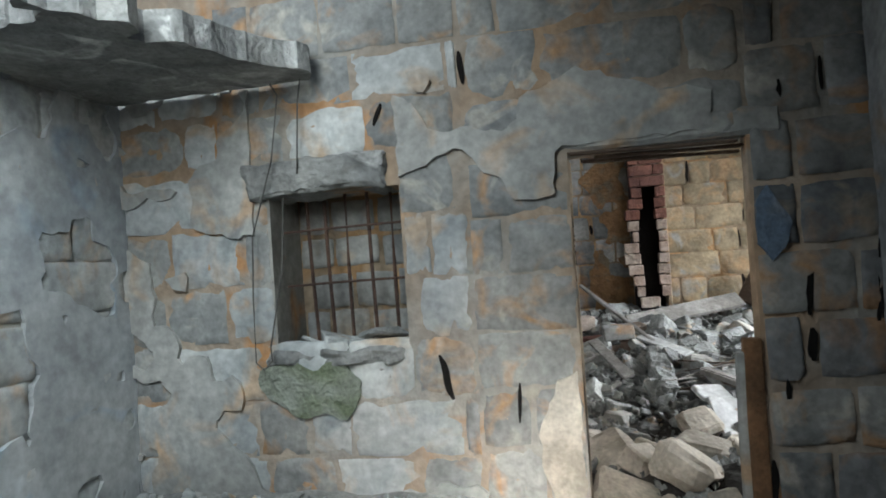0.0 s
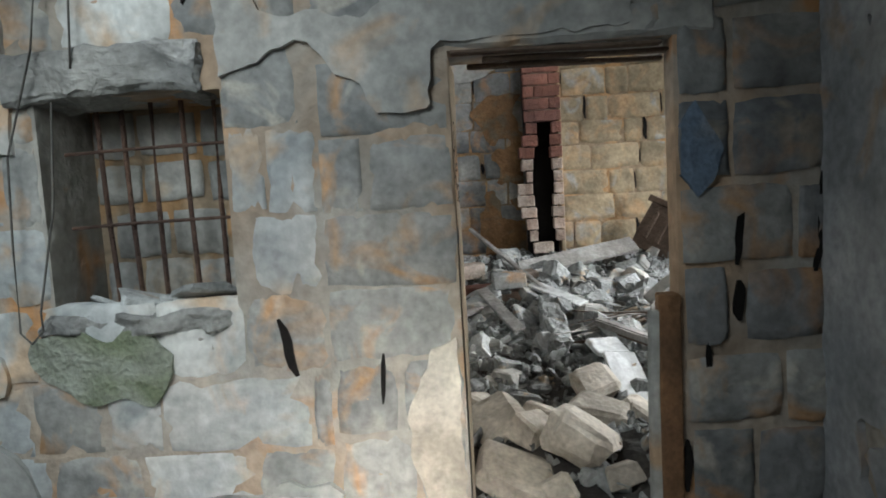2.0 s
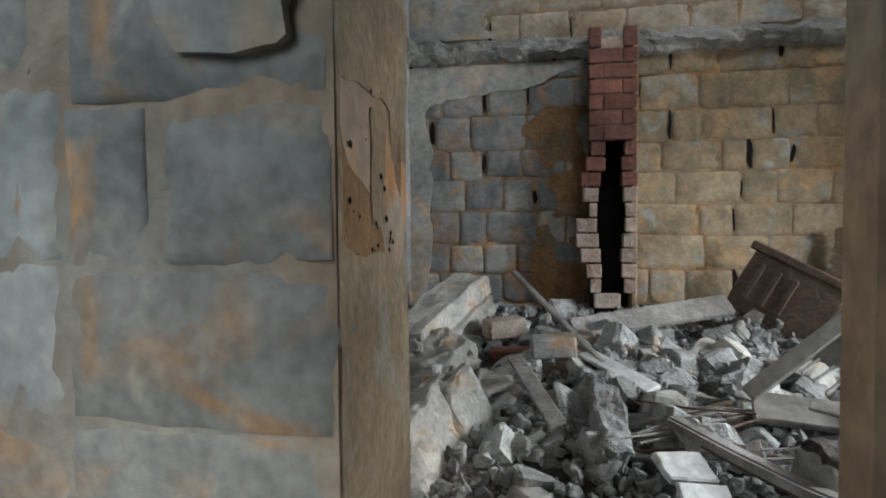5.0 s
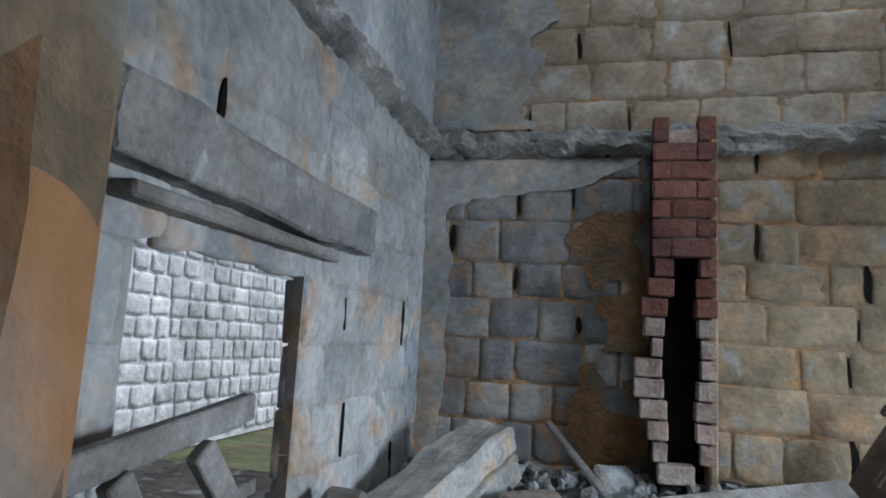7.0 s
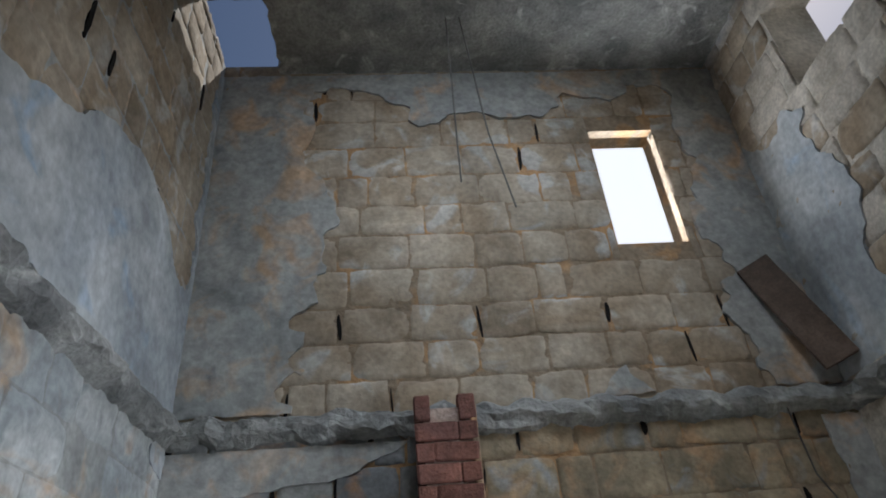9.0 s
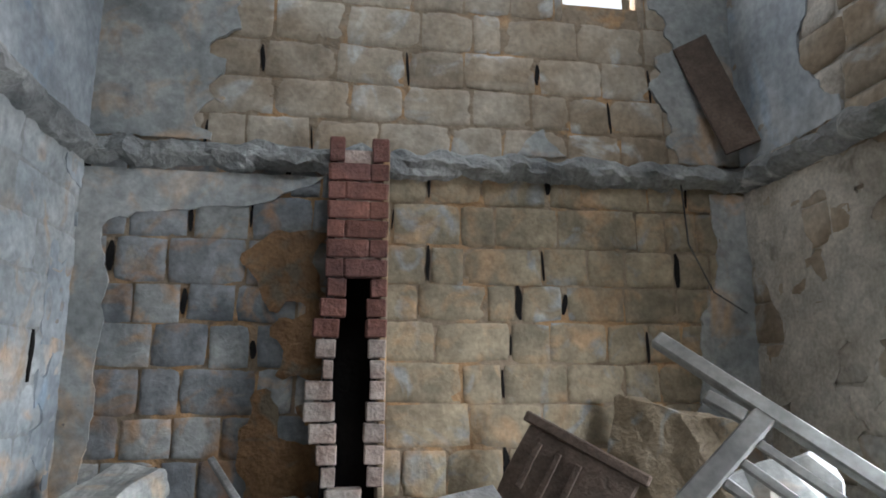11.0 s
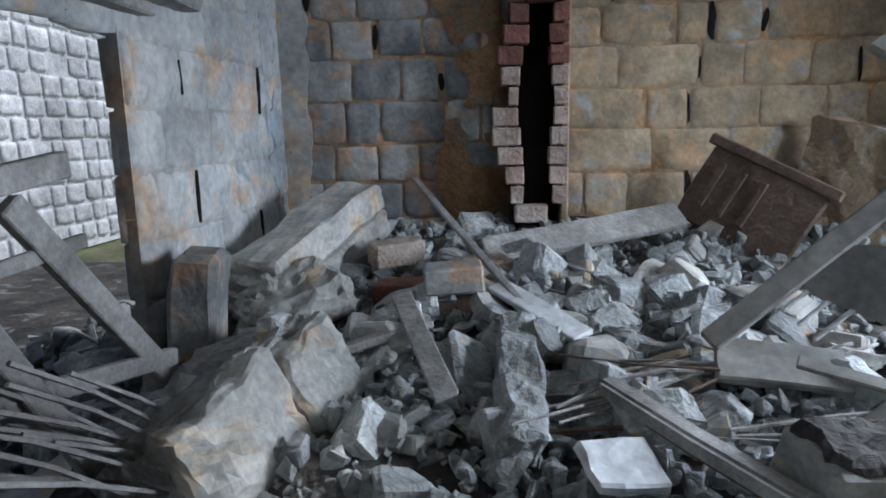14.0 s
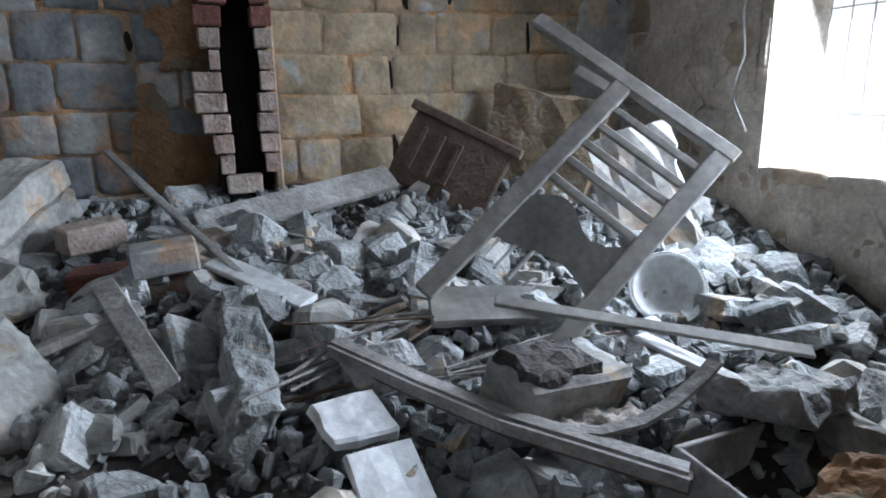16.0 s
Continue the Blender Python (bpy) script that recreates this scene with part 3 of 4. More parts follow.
ROCKS = [rock_mesh("rubble_stone", ("rubble_stone", "rubble_stone", "stone_pale")[k % 3], 100 + k, 0.35 + 0.05 * (k % 4), (1.0, 0.6, 0.8, 0.45)[k % 4], True) for k in range(14)]
CHIPS = [rock_mesh("rubble_chip", "rubble_stone", 100 + k, 0.45, (1.0, 0.6, 0.8, 0.45)[k % 4]) for k in range(10)]
# cream tone also carries the light that falls on stones in the doorway
PALE_LIT_ROCKS = [rock_mesh("rubble_stone", "stone_cream", 140 + k, 0.35, (1.0, 0.7, 0.85)[k % 3], True) for k in range(6)]
rnd = random.Random(77)


def small_rubble(name, count, x0, x1, y0, y1, f, smin, smax, seed, label):
    """Countless small fragments in one mesh."""
    r = random.Random(seed)
    verts, faces = [], []
    shapes = [([v.co.copy() for v in me.vertices], [tuple(p.vertices) for p in me.polygons]) for me in CHIPS]
    for _ in range(count):
        x, y = r.uniform(x0, x1), r.uniform(y0, y1)
        s = smin + (smax - smin) * r.random() ** 2.2
        m = pose(x, y, f(x, y) + s * 0.2, r.uniform(0, 360), r.uniform(0, 360), r.uniform(0, 360)) @ Matrix.Diagonal((s * r.uniform(0.7, 1.5), s, s * r.uniform(0.5, 1), 1))
        vs, fs = r.choice(shapes)
        o = len(verts)
        verts += [m @ v for v in vs]
        faces += [tuple(o + i for i in p) for p in fs]
    me = bpy.data.meshes.new(name)
    me.from_pydata(verts, [], faces)
    me.materials.append(M["rubble_stone"])
    return tagged(new(name, me), label, "rubble", "", "stuff")


small_rubble("rubble_gravel", 5200, LX + 0.05, RX - 0.05, 3.6, W2 - 0.05, heap, 0.02, 0.1, 5, "small grey fragments of stone and plaster on the heap")
small_rubble("rubble_gravel", 1100, AL + 0.05, -0.5, 1.8, W1 - 0.05, heap_front, 0.015, 0.07, 6, "small pale fragments along the wall foot")


def rubble_stone(x, y, s, sx=1.2, sz=0.8, lift=0.15, f=heap, label="broken grey building stone lying in the rubble heap", rot=None, shapes=ROCKS):
    ob = new("rubble_stone", rnd.choice(shapes))
    rx, ry, rz = rot or (rnd.uniform(-35, 35), rnd.uniform(-35, 35), rnd.uniform(0, 360))
    ob.matrix_world = pose(x, y, f(x, y) + s * lift, rx, ry, rz) @ Matrix.Diagonal((s * sx, s, s * sz, 1))
    return tagged(ob, label, "stone", "stones in the rubble heap")


# larger stones, thickest below the chimney and towards the window
for _ in range(190):
    x, y = rnd.gauss(0.5, 0.8), rnd.gauss(6.2, 0.6)
    if LX + 0.15 < x < RX - 0.15 and 4.3 < y < W2 - 0.15:
        rubble_stone(x, y, rnd.uniform(0.09, 0.24), rnd.uniform(0.9, 1.6))
for _ in range(55):
    x, y = rnd.uniform(2.2, 3.15), rnd.uniform(4.7, 6.6)
    rubble_stone(x, y, rnd.uniform(0.1, 0.24), rnd.uniform(0.9, 1.4), label="pale broken stone piled under the window")
for x, y, s in ((-0.25, 3.75, 0.3), (0.12, 3.85, 0.34), (0.3, 4.25, 0.3), (-0.3, 4.25, 0.36), (0.02, 4.5, 0.3), (0.35, 4.75, 0.28), (-0.1, 4.05, 0.18), (0.3, 3.7, 0.16), (-0.35, 4.7, 0.25), (0.6, 4.4, 0.3), (-0.02, 3.6, 0.16)):
    rubble_stone(x, y, s, 1.2, 0.8, 0.2, label="large pale stone block fallen just inside the doorway, light put into its tone", shapes=PALE_LIT_ROCKS)
for x, y, s in ((-2.6, 2.2, 0.18), (-2.2, 2.5, 0.12), (-1.8, 2.4, 0.13), (-1.3, 2.6, 0.1), (-2.5, 2.7, 0.14), (-1.0, 2.7, 0.12), (-1.55, 2.55, 0.09)):
    rubble_stone(x, y, s, 1.2, 0.7, 0.2, heap_front, "pale stone lying against the wall foot")


small_rubble("rubble_gravel", 500, -3.2, LX - 0.3, 5.2, 9.5, lambda x, y: 0.0, 0.04, 0.22, 16, "pale fallen stones on the ground outside the side opening")


def slab(name, label, category, x, y, z, sx, sy, sz, rx, ry, rz, mat="concrete", rough=0.03, cuts=3, bevel=0.02, seed=0, group=""):
    """A broken slab, beam or block."""
    ob = part(name, box_bm(sx, sy, sz, bevel, rough, cuts * 3 if cuts > 2 and min(sx, sy, sz) > 0.09 else cuts, seed=seed), mat)
    ob.matrix_world = pose(x, y, z, rx, ry, rz)
    return tagged(ob, label, category, group)


def between(a, b):
    """A pose at the middle of a line, with x along it, and its length."""
    a, b = Vector(a), Vector(b)
    d = b - a
    return Matrix.Translation((a + b) / 2) @ d.to_track_quat("X", "Z").to_matrix().to_4x4(), d.length


def board(name, label, category, a, b, width, thick, roll=0, mat="wood_grey", rough=0.004, group=""):
    m, n = between(a, b)
    ob = part(name, box_bm(n, width, thick, min(0.006, thick / 3), rough, 2, seed=len(label)), mat)
    ob.matrix_world = m @ pose(0, 0, 0, roll)
    return tagged(ob, label, category, group)


# fallen beam with a broken lower end, in the corner
beam = thing("fallen_beam", "pale fallen stone beam broken at the end, leaning in the corner", "beam", m=between((-1.2, 6.35, 0.72), (-0.8, 7.5, 1.08))[0])
part("shaft", box_bm(1.15, 0.34, 0.2, 0.02, 0.025, 10, seed=2), "stone_pale", beam)
part("shoulder", box_bm(0.9, 0.2, 0.16, 0.02, 0.03, 9, m=pose(0.1, -0.12, -0.16), seed=4), "stone_pale", beam)
part("broken_end", box_bm(0.3, 0.38, 0.3, 0.05, 0.09, 10, m=pose(-0.55, 0, -0.1), seed=7), "concrete", beam)
slab("stone_block", "rounded pale stone block tipped on the heap", "stone", -0.92, 6.35, 0.62, 0.5, 0.4, 0.26, 12, -22, 40, "stone_pale", 0.05, 3, 0.06, 3)
frag = thing("wall_fragment", "large fallen chunk of wall with crumbling mortar and face stones", "wall fragment", m=pose(-0.95, 5.55, 0.36, 18, -14, -24))
part("mortar_core", box_bm(0.5, 0.9, 0.46, 0.04, 0.09, 16, seed=5), "concrete", frag)
part("face_stone", box_bm(0.14, 0.5, 0.5, 0.02, 0.035, 10, m=pose(0.27, -0.2, 0.02), seed=8), "stone_pale", frag)
part("face_stone", box_bm(0.14, 0.36, 0.4, 0.02, 0.035, 10, m=pose(0.26, 0.26, 0.0), seed=9), "stone_pale", frag)
for k in range(9):
    part("embedded_stone", box_bm(0.12, 0.14, 0.1, 0.03, 0.03, 2, m=pose(rnd.uniform(-0.2, 0.15), rnd.uniform(-0.4, 0.4), 0.22, rnd.uniform(-20, 20), rnd.uniform(-20, 20), rnd.uniform(0, 90)), seed=k + 20), "rubble_stone", frag)
slab("standing_stone", "grey upright stone standing beside the side opening", "stone", -1.25, 5.95, 0.72, 0.2, 0.3, 0.5, 0, 6, 10, "stone_grey", 0.03, 2, 0.03, 9)
board("plank", "long pale grey plank lying across the heap", "plank", (0.02, 7.0, 0.76), (1.25, 7.4, 0.92), 0.2, 0.045, 38, "wood_grey")
board("pole", "thin weathered wooden pole leaning down over the heap", "pole", (-0.47, 7.55, 1.16), (0.42, 6.0, 0.48), 0.04, 0.035, 20, "wood_grey")
board("slat", "short whitened wooden slat stuck in the rubble", "slat", (-0.37, 6.28, 0.68), (-0.08, 5.56, 0.46), 0.1, 0.035, 15, "wood_grey")
board("slat", "split wooden slat under the rubble", "slat", (-0.6, 5.9, 0.52), (-0.2, 6.1, 0.6), 0.07, 0.04, 0, "wood_grey")
board("slat", "pale broken board at the foot of the pole", "slat", (0.1, 6.5, 0.68), (0.5, 6.05, 0.55), 0.13, 0.03, 12, "white_board")
slab("stone_post", "narrow rough stone post lying tilted in the rubble", "stone", 0.2, 5.75, 0.45, 0.17, 0.85, 0.16, 14, 10, 4, "rubble_stone", 0.035, 4, 0.02, 12)
for k, (x, y, z, rz, mt) in enumerate(((-0.12, 6.42, 0.74, 8, "stone_grey"), (-0.13, 6.46, 0.58, 4, "brick_pale"), (-0.42, 6.62, 0.6, -5, "brick_red"), (0.02, 6.75, 0.7, 20, "brick_pale"), (-0.5, 6.9, 0.78, 30, "brick_pale"))):
    slab("brick", "loose whole brick in the rubble", "brick", x, y, z, 0.3, 0.18, 0.14, 4, -3, rz, mt, 0.008, 1, 0.012, k, "loose bricks")
chunk = thing("stone_chunk", "white squared stone with a dusty crust on top in the debris", "stone", m=pose(1.3, 5.2, 0.38, 8, 6, 12))
part("block", box_bm(0.5, 0.28, 0.22, 0.025, 0.025, 3, seed=14), "stone_pale", chunk)
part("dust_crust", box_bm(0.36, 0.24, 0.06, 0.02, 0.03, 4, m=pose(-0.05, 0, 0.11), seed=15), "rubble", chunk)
slab("stone_slab", "broad dusty broken floor slab under the window", "slab", 2.06, 4.88, 0.36, 0.46, 0.36, 0.12, -12, 10, 14, "concrete", 0.035, 4, 0.02, 15)
slab("plaster_board", "white broken board lying flat in the debris", "board", 0.53, 5.22, 0.38, 0.26, 0.22, 0.05, 16, 6, 15, "white_board", 0.012, 2, 0.01, 16)
slab("plaster_board", "large white board leaning over a dark hollow", "board", 0.6, 4.84, 0.26, 0.26, 0.42, 0.025, 42, 8, 22, "white_board", 0.01, 2, 0.006, 17)
slab("plaster_board", "white sloping board beside the metal strip", "board", 1.84, 5.12, 0.44, 0.16, 0.42, 0.02, 14, 12, 35, "white_board", 0.006, 2, 0.004, 18)
slab("plaster_board", "pale grey board resting at the foot of the cot side", "board", 1.25, 5.8, 0.52, 0.5, 0.22, 0.04, 30, 4, -8, "paint_grey", 0.012, 2, 0.008, 19)
crate = thing("crate", "dusty grey open wooden crate half buried in debris", "crate", m=pose(1.72, 4.6, 0.14, 10, 8, 14))
part("side_panel", box_bm(0.5, 0.02, 0.32, 0.004, m=pose(0, -0.2, 0.0)), "wood_grey", crate)
part("side_panel", box_bm(0.5, 0.02, 0.32, 0.004, m=pose(0, 0.2, 0.0)), "wood_grey", crate)
part("end_panel", box_bm(0.02, 0.38, 0.32, 0.004, m=pose(-0.24, 0, 0.0)), "wood_grey", crate)
part("bottom", box_bm(0.46, 0.38, 0.02, 0.004, m=pose(0, 0, -0.15)), "wood_grey", crate)
slab("stone_block", "brown earthy block at the doorway", "stone", 1.55, 4.1, 0.36, 0.3, 0.3, 0.5, 10, -18, 15, "clay_and_shade", 0.05, 4, 0.05, 23)

# long broken bed rail with a bent lath springing from it
rail_pts = [(0.55, 5.66, 0.46), (0.8, 5.3, 0.41), (1.02, 5.01, 0.37), (1.22, 4.82, 0.34), (1.45, 4.61, 0.3)]
rim = thing("broken_bed_rail", "long broken dark-edged wooden rail with a bent pale lath", "furniture part")
part("rail", strip_bm(rail_pts, 0.05, 0.06), "wood_dark", rim)
part("top_lath", strip_bm([(x, y + 0.015, z + 0.04) for x, y, z in rail_pts], 0.06, 0.014), "wood_grey", rim)
part("edge_lath", strip_bm([(x - 0.035, y - 0.03, z + 0.02) for x, y, z in rail_pts], 0.014, 0.045), "wood_grey", rim)
part("bent_lath", strip_bm([(1.0, 5.06, 0.4), (1.12, 4.94, 0.38), (1.28, 4.85, 0.38), (1.42, 4.83, 0.4), (1.55, 4.84, 0.44), (1.68, 4.86, 0.5), (1.75, 4.88, 0.54)], 0.055, 0.016), "wood_grey", rim)

# bent metal strip
board("metal_strip", "long bent grey metal strip across the debris", "metal strip", (1.2, 5.55, 0.63), (2.3, 4.96, 0.46), 0.06, 0.02, 30, "paint_grey")
# sticks and reeds
for k in range(22):
    x, y, a, n = rnd.uniform(0.5, 1.5), rnd.uniform(5.45, 6.0), rnd.uniform(-25, 45), rnd.uniform(0.2, 0.5)
    dx, dy = n * math.cos(radians(a)), n * math.sin(radians(a))
    z = heap(x, y) + 0.07
    ob = part("stick", tube_bm([(x - dx, y - dy, z + rnd.uniform(-0.03, 0.05)), (x, y, z + rnd.uniform(0, 0.04)), (x + dx, y + dy, z + rnd.uniform(-0.03, 0.06))], rnd.uniform(0.005, 0.011), 5), "wood_grey" if k % 3 else "wood_dark")
    tagged(ob, "thin dry stick tangled in the debris", "stick", "loose sticks")

# round white basin
basin = thing("basin", "round white enamel basin tipped in the rubble", "basin", m=pose(2.3, 5.86, 0.44, 58, 0, -30) @ Matrix.Diagonal((0.72, 0.72, 0.72, 1)))
bm = bmesh.new()
prof = [(0.02, 0.0), (0.12, 0.0), (0.19, 0.05), (0.23, 0.12), (0.26, 0.125), (0.26, 0.115), (0.235, 0.105), (0.2, 0.035), (0.12, -0.015), (0.02, -0.015)]
rings = [[bm.verts.new((r * math.cos(2 * math.pi * k / 28), r * math.sin(2 * math.pi * k / 28), z)) for k in range(28)] for r, z in prof]
for a, b in zip(rings, rings[1:]):
    for k in range(28):
        bm.faces.new((a[k], a[(k + 1) % 28], b[(k + 1) % 28], b[k]))
smooth(part("bowl", bm, "white_board", basin))
bm = tube_bm([(0.262 * math.cos(2 * math.pi * k / 28), 0.262 * math.sin(2 * math.pi * k / 28), 0.12) for k in range(29)], 0.009, 6)
part("rim", bm, "white_board", basin)

# crumpled cloth
bm = sheet_bm(1.12, 1.55, 4.92, 5.08, lambda x, y: 0.33 + 0.06 * noise.noise(Vector((x * 9, y * 9, 2))) + 0.03 * noise.noise(Vector((x * 22, y * 22, 5))), 0.025)
tagged(smooth(part("cloth", bm, "cloth")), "crumpled dirty pink and white cloth on the debris", "cloth")

# ---- wooden cot side, leaning over the heap ----
O, T2, B1 = Vector((1.54, 5.55, 0.42)), Vector((2.5, 5.75, 1.15)), Vector((0.98, 5.85, 0.56))
up = (T2 - O).normalized()
across = (B1 - O)
across = (across - up * across.dot(up)).normalized()
nrm = across.cross(up).normalized()
cm = Matrix(((up.x, across.x, nrm.x, O.x), (up.y, across.y, nrm.y, O.y), (up.z, across.z, nrm.z, O.z), (0, 0, 0, 1)))
LEN, WID = (T2 - O).length, 0.6
cot = thing("cot", "grey painted wooden slatted cot side leaning over the rubble heap", "cot", m=cm)


def bar(x0, y0, x1, y1, w, t, z=0.0):
    m, n = between((x0, y0, z), (x1, y1, z))
    return box_bm(n, w, t, 0.008, m=m)


part("rail", bar(-0.28, 0.0, LEN + 0.03, 0.0, 0.1, 0.045), "paint_grey", cot)
part("rail", bar(-0.28, WID, LEN + 0.03, WID, 0.1, 0.045), "paint_grey", cot)
part("head_rail", bar(LEN + 0.02, -0.06, LEN + 0.02, WID + 0.6, 0.085, 0.055, 0.003), "paint_grey", cot)
part("post_stub", bar(LEN - 0.08, WID + 0.05, LEN - 0.1, WID + 0.24, 0.07, 0.04), "paint_grey", cot)
for k in range(5):
    x = LEN - 0.15 - 0.125 * k
    part("slat", bar(x, 0.05, x, WID - 0.05, 0.05, 0.02), "paint_grey", cot)
bm = bmesh.new()
edge = [(LEN - 0.7 - 0.07 * math.sin(s * 2 * math.pi) - 0.1 * s, 0.05 + (WID - 0.1) * s) for s in [k / 16 for k in range(17)]]
low = [(LEN - 1.02 + 0.05 * math.sin(s * math.pi * 1.5), 0.05 + (WID - 0.1) * s) for s in [k / 16 for k in range(17)]]
for z in (-0.008, 0.008):
    a, b = [bm.verts.new((x, y, z)) for x, y in edge], [bm.verts.new((x, y, z)) for x, y in low]
    for k in range(16):
        bm.faces.new((a[k], a[k + 1], b[k + 1], b[k]))
bmesh.ops.solidify(bm, geom=bm.faces[:], thickness=0.002)
part("shaped_panel", bm, "paint_grey", cot)
for k in range(3):
    part("spindle", bar(LEN - 1.2, 0.36 + 0.08 * k, LEN - 0.98, 0.36 + 0.08 * k, 0.02, 0.015), "white_board", cot)
# dark slatted panel further back, stands in for dark sheets and shadow
shadow_panel = thing("dark_shadow_panel", "dark slatted panel standing in for dark sheets and shadow behind", "cot", m=pose(1.62, 7.32, 0.98, 74, 24, -42))
part("panel", box_bm(0.75, 0.5, 0.03, 0.01, 0.012, 2), "wood_dark", shadow_panel)
part("head_rail", box_bm(0.85, 0.07, 0.05, 0.01, m=pose(0, 0.28, 0)), "wood_dark", shadow_panel)
for k in range(3):
    part("slat", box_bm(0.04, 0.3, 0.02, 0.004, m=pose(-0.25 + 0.14 * k, 0.02, 0.028)), "wood_dark", shadow_panel)
slab("plaster_sheet", "large curved fallen sheet standing against the far wall", "sheet", 2.3, 7.35, 0.98, 0.85, 0.06, 0.95, -8, 12, -48, "plaster_tan", 0.05, 5, 0.01, 31)
slab("plaster_sheet", "bright fallen plaster sheet behind the cot side", "sheet", 2.55, 6.45, 0.85, 0.5, 0.05, 0.8, -18, -14, -28, "plaster", 0.04, 5, 0.01, 33)

# ---- chimney flue of brick on the far wall ----
flue = thing("brick_chimney", "broken red brick chimney flue with a sooty open slot", "chimney")
FX0, FX1, FY = 0.16, 0.55, W2 - 0.32
part("flue_back", box_bm(FX1 - FX0 - 0.04, 0.02, 2.4, 0, m=pose((FX0 + FX1) / 2, W2 - 0.05, 1.95)), "soot_and_gap_shade", flue)
part("side_wall", box_bm(0.05, 0.3, 2.3, 0.01, 0.01, 3, m=pose(FX1 - 0.02, W2 - 0.17, 1.97)), "mortar_pale", flue)
part("side_wall", box_bm(0.05, 0.28, 2.2, 0.01, 0.01, 3, m=pose(FX0 + 0.03, W2 - 0.16, 1.97)), "soot_and_gap_shade", flue)
part("mortar_joint", box_bm(FX1 - FX0 - 0.08, 0.09, 0.82, 0, m=pose((FX0 + FX1) / 2, FY + 0.07, 2.7)), "brick_pale", flue)
BR = {k: box_bm(1, 1, 1, 0.06, 0.03, 1, seed=k) for k in (1, 2, 3)}
BM = {}
for k, b in BR.items():
    for mt in ("brick_red", "brick_pale"):
        me = bpy.data.meshes.new("brick")
        b.to_mesh(me)
        me.materials.append(M[mt])
        BM[mt, k] = me
    b.free()


def flue_brick(x0, x1, z, h, mt, dy=0.0, rz=0.0):
    ob = new("brick", BM[mt, rnd.choice((1, 2, 3))])
    ob.parent = flue
    ob.matrix_world = pose((x0 + x1) / 2, FY + 0.05 + dy, z + h / 2, 0, rnd.uniform(-2, 2), rz) @ Matrix.Diagonal((x1 - x0, 0.12, h - 0.012, 1))


z, h, k = 0.86, 0.127, 0
while z < 3.1:
    mt = "brick_pale" if z < 1.75 else "brick_red"
    if z < 0.98:
        flue_brick(FX0 + 0.04, FX0 + 0.26, z, h, mt)
    elif z < 2.2:
        slot = 0.245 + 0.02 * math.sin(z * 7) + (0.03 if z > 1.9 else 0)
        jut = 0.07 if 1.35 < z < 1.5 else 0.04 * math.sin(z * 11)
        flue_brick(FX0 - 0.03 - jut, slot, z, h, mt, 0, rnd.uniform(-6, 6))
        flue_brick(0.44 + 0.02 * math.sin(z * 9), FX1, z, h, mt, 0, rnd.uniform(-5, 5))
    elif z < 2.92:
        mid = 0.27 if k % 2 else 0.43
        flue_brick(FX0, mid, z, h, mt)
        flue_brick(mid, FX1, z, h, mt)
    else:
        flue_brick(FX0, FX0 + 0.1, z, h * 1.4, mt)
        flue_brick(FX1 - 0.11, FX1, z, h * 1.4, mt)
        break
    z, k = z + h, k + 1
# brown wall tone, with the flue's cast shadow painted into the patch
part("clay_patch", plaster_bm(mW2, -0.8, FX0 + 0.02, 0.6, 3.0, lambda u, v: 0.04 - 1.2 * max(0, -0.2 - u) - 2 * max(0, v - 2.45 - 0.4 * (u + 0.3)), 0.004, 0.05, 44, -0.028), "clay_and_shade", WALL_2)

# ---- lintels, bars and timber of the dividing wall ----
slab("door_lintel", "cracked plastered stone lintel over the doorway", "lintel", -0.02, W1 + 0.16, 2.17, 1.15, 0.36, 0.14, 0, 0.5, 0, "plaster", 0.014, 5, 0.02, 51)
for k, (x0, x1, z, y) in enumerate(((-0.42, 0.36, 2.088, 3.0), (-0.3, 0.4, 2.068, 3.05), (-0.2, 0.39, 2.05, 3.1), (-0.36, 0.2, 2.07, 3.2))):
    board("lintel_lath", "split dark timber lath under the door lintel", "timber", (x0, y, z), (x1, y, z - 0.012), 0.05, 0.016, 0, "wood_dark", 0.006, "laths under the lintel")
board("door_post", "stub of a brown rotten door post", "door post", (0.345, W1 + 0.02, -0.05), (0.36, W1 + 0.02, 1.14), 0.1, 0.085, 0, "wood_brown", 0.012)
board("door_post", "pale plaster edge strip along the rotten door post", "door post", (0.295, W1 + 0.0, -0.05), (0.31, W1 + 0.0, 1.08), 0.05, 0.05, 0, "plaster", 0.01)
slab("window_lintel", "broken rough concrete lintel over the barred window", "lintel", -1.78, W1 + 0.12, 2.11, 0.82, 0.34, 0.2, 0, -2, 0, "concrete", 0.04, 5, 0.02, 52)
slab("window_sill", "crumbled stone sill of the barred window", "sill", -1.73, W1 + 0.16, 1.12, 0.8, 0.36, 0.1, 0, 0, 0, "concrete", 0.04, 4, 0.02, 53)
for x, s in ((-1.9, 0.1), (-1.75, 0.13), (-1.62, 0.09), (-1.48, 0.17)):
    rubble_stone(x, W1 + 0.1, s, 1.2, 0.6, 0.45, lambda a, b: 1.15, "broken stone lying on the window sill")
grille = thing("window_grille", "rusty iron bars of the small window", "window grille")
for k, (x, lean) in enumerate(((-1.93, 0.03), (-1.82, 0.02), (-1.69, 0.0), (-1.56, 0.015), (-1.42, 0.0))):
    part("bar", tube_bm([(x, W1 + 0.2, 2.04), (x + lean * 0.5, W1 + 0.19, 1.6), (x + lean, W1 + 0.2, 1.12)], 0.011, 7), "rust", grille)
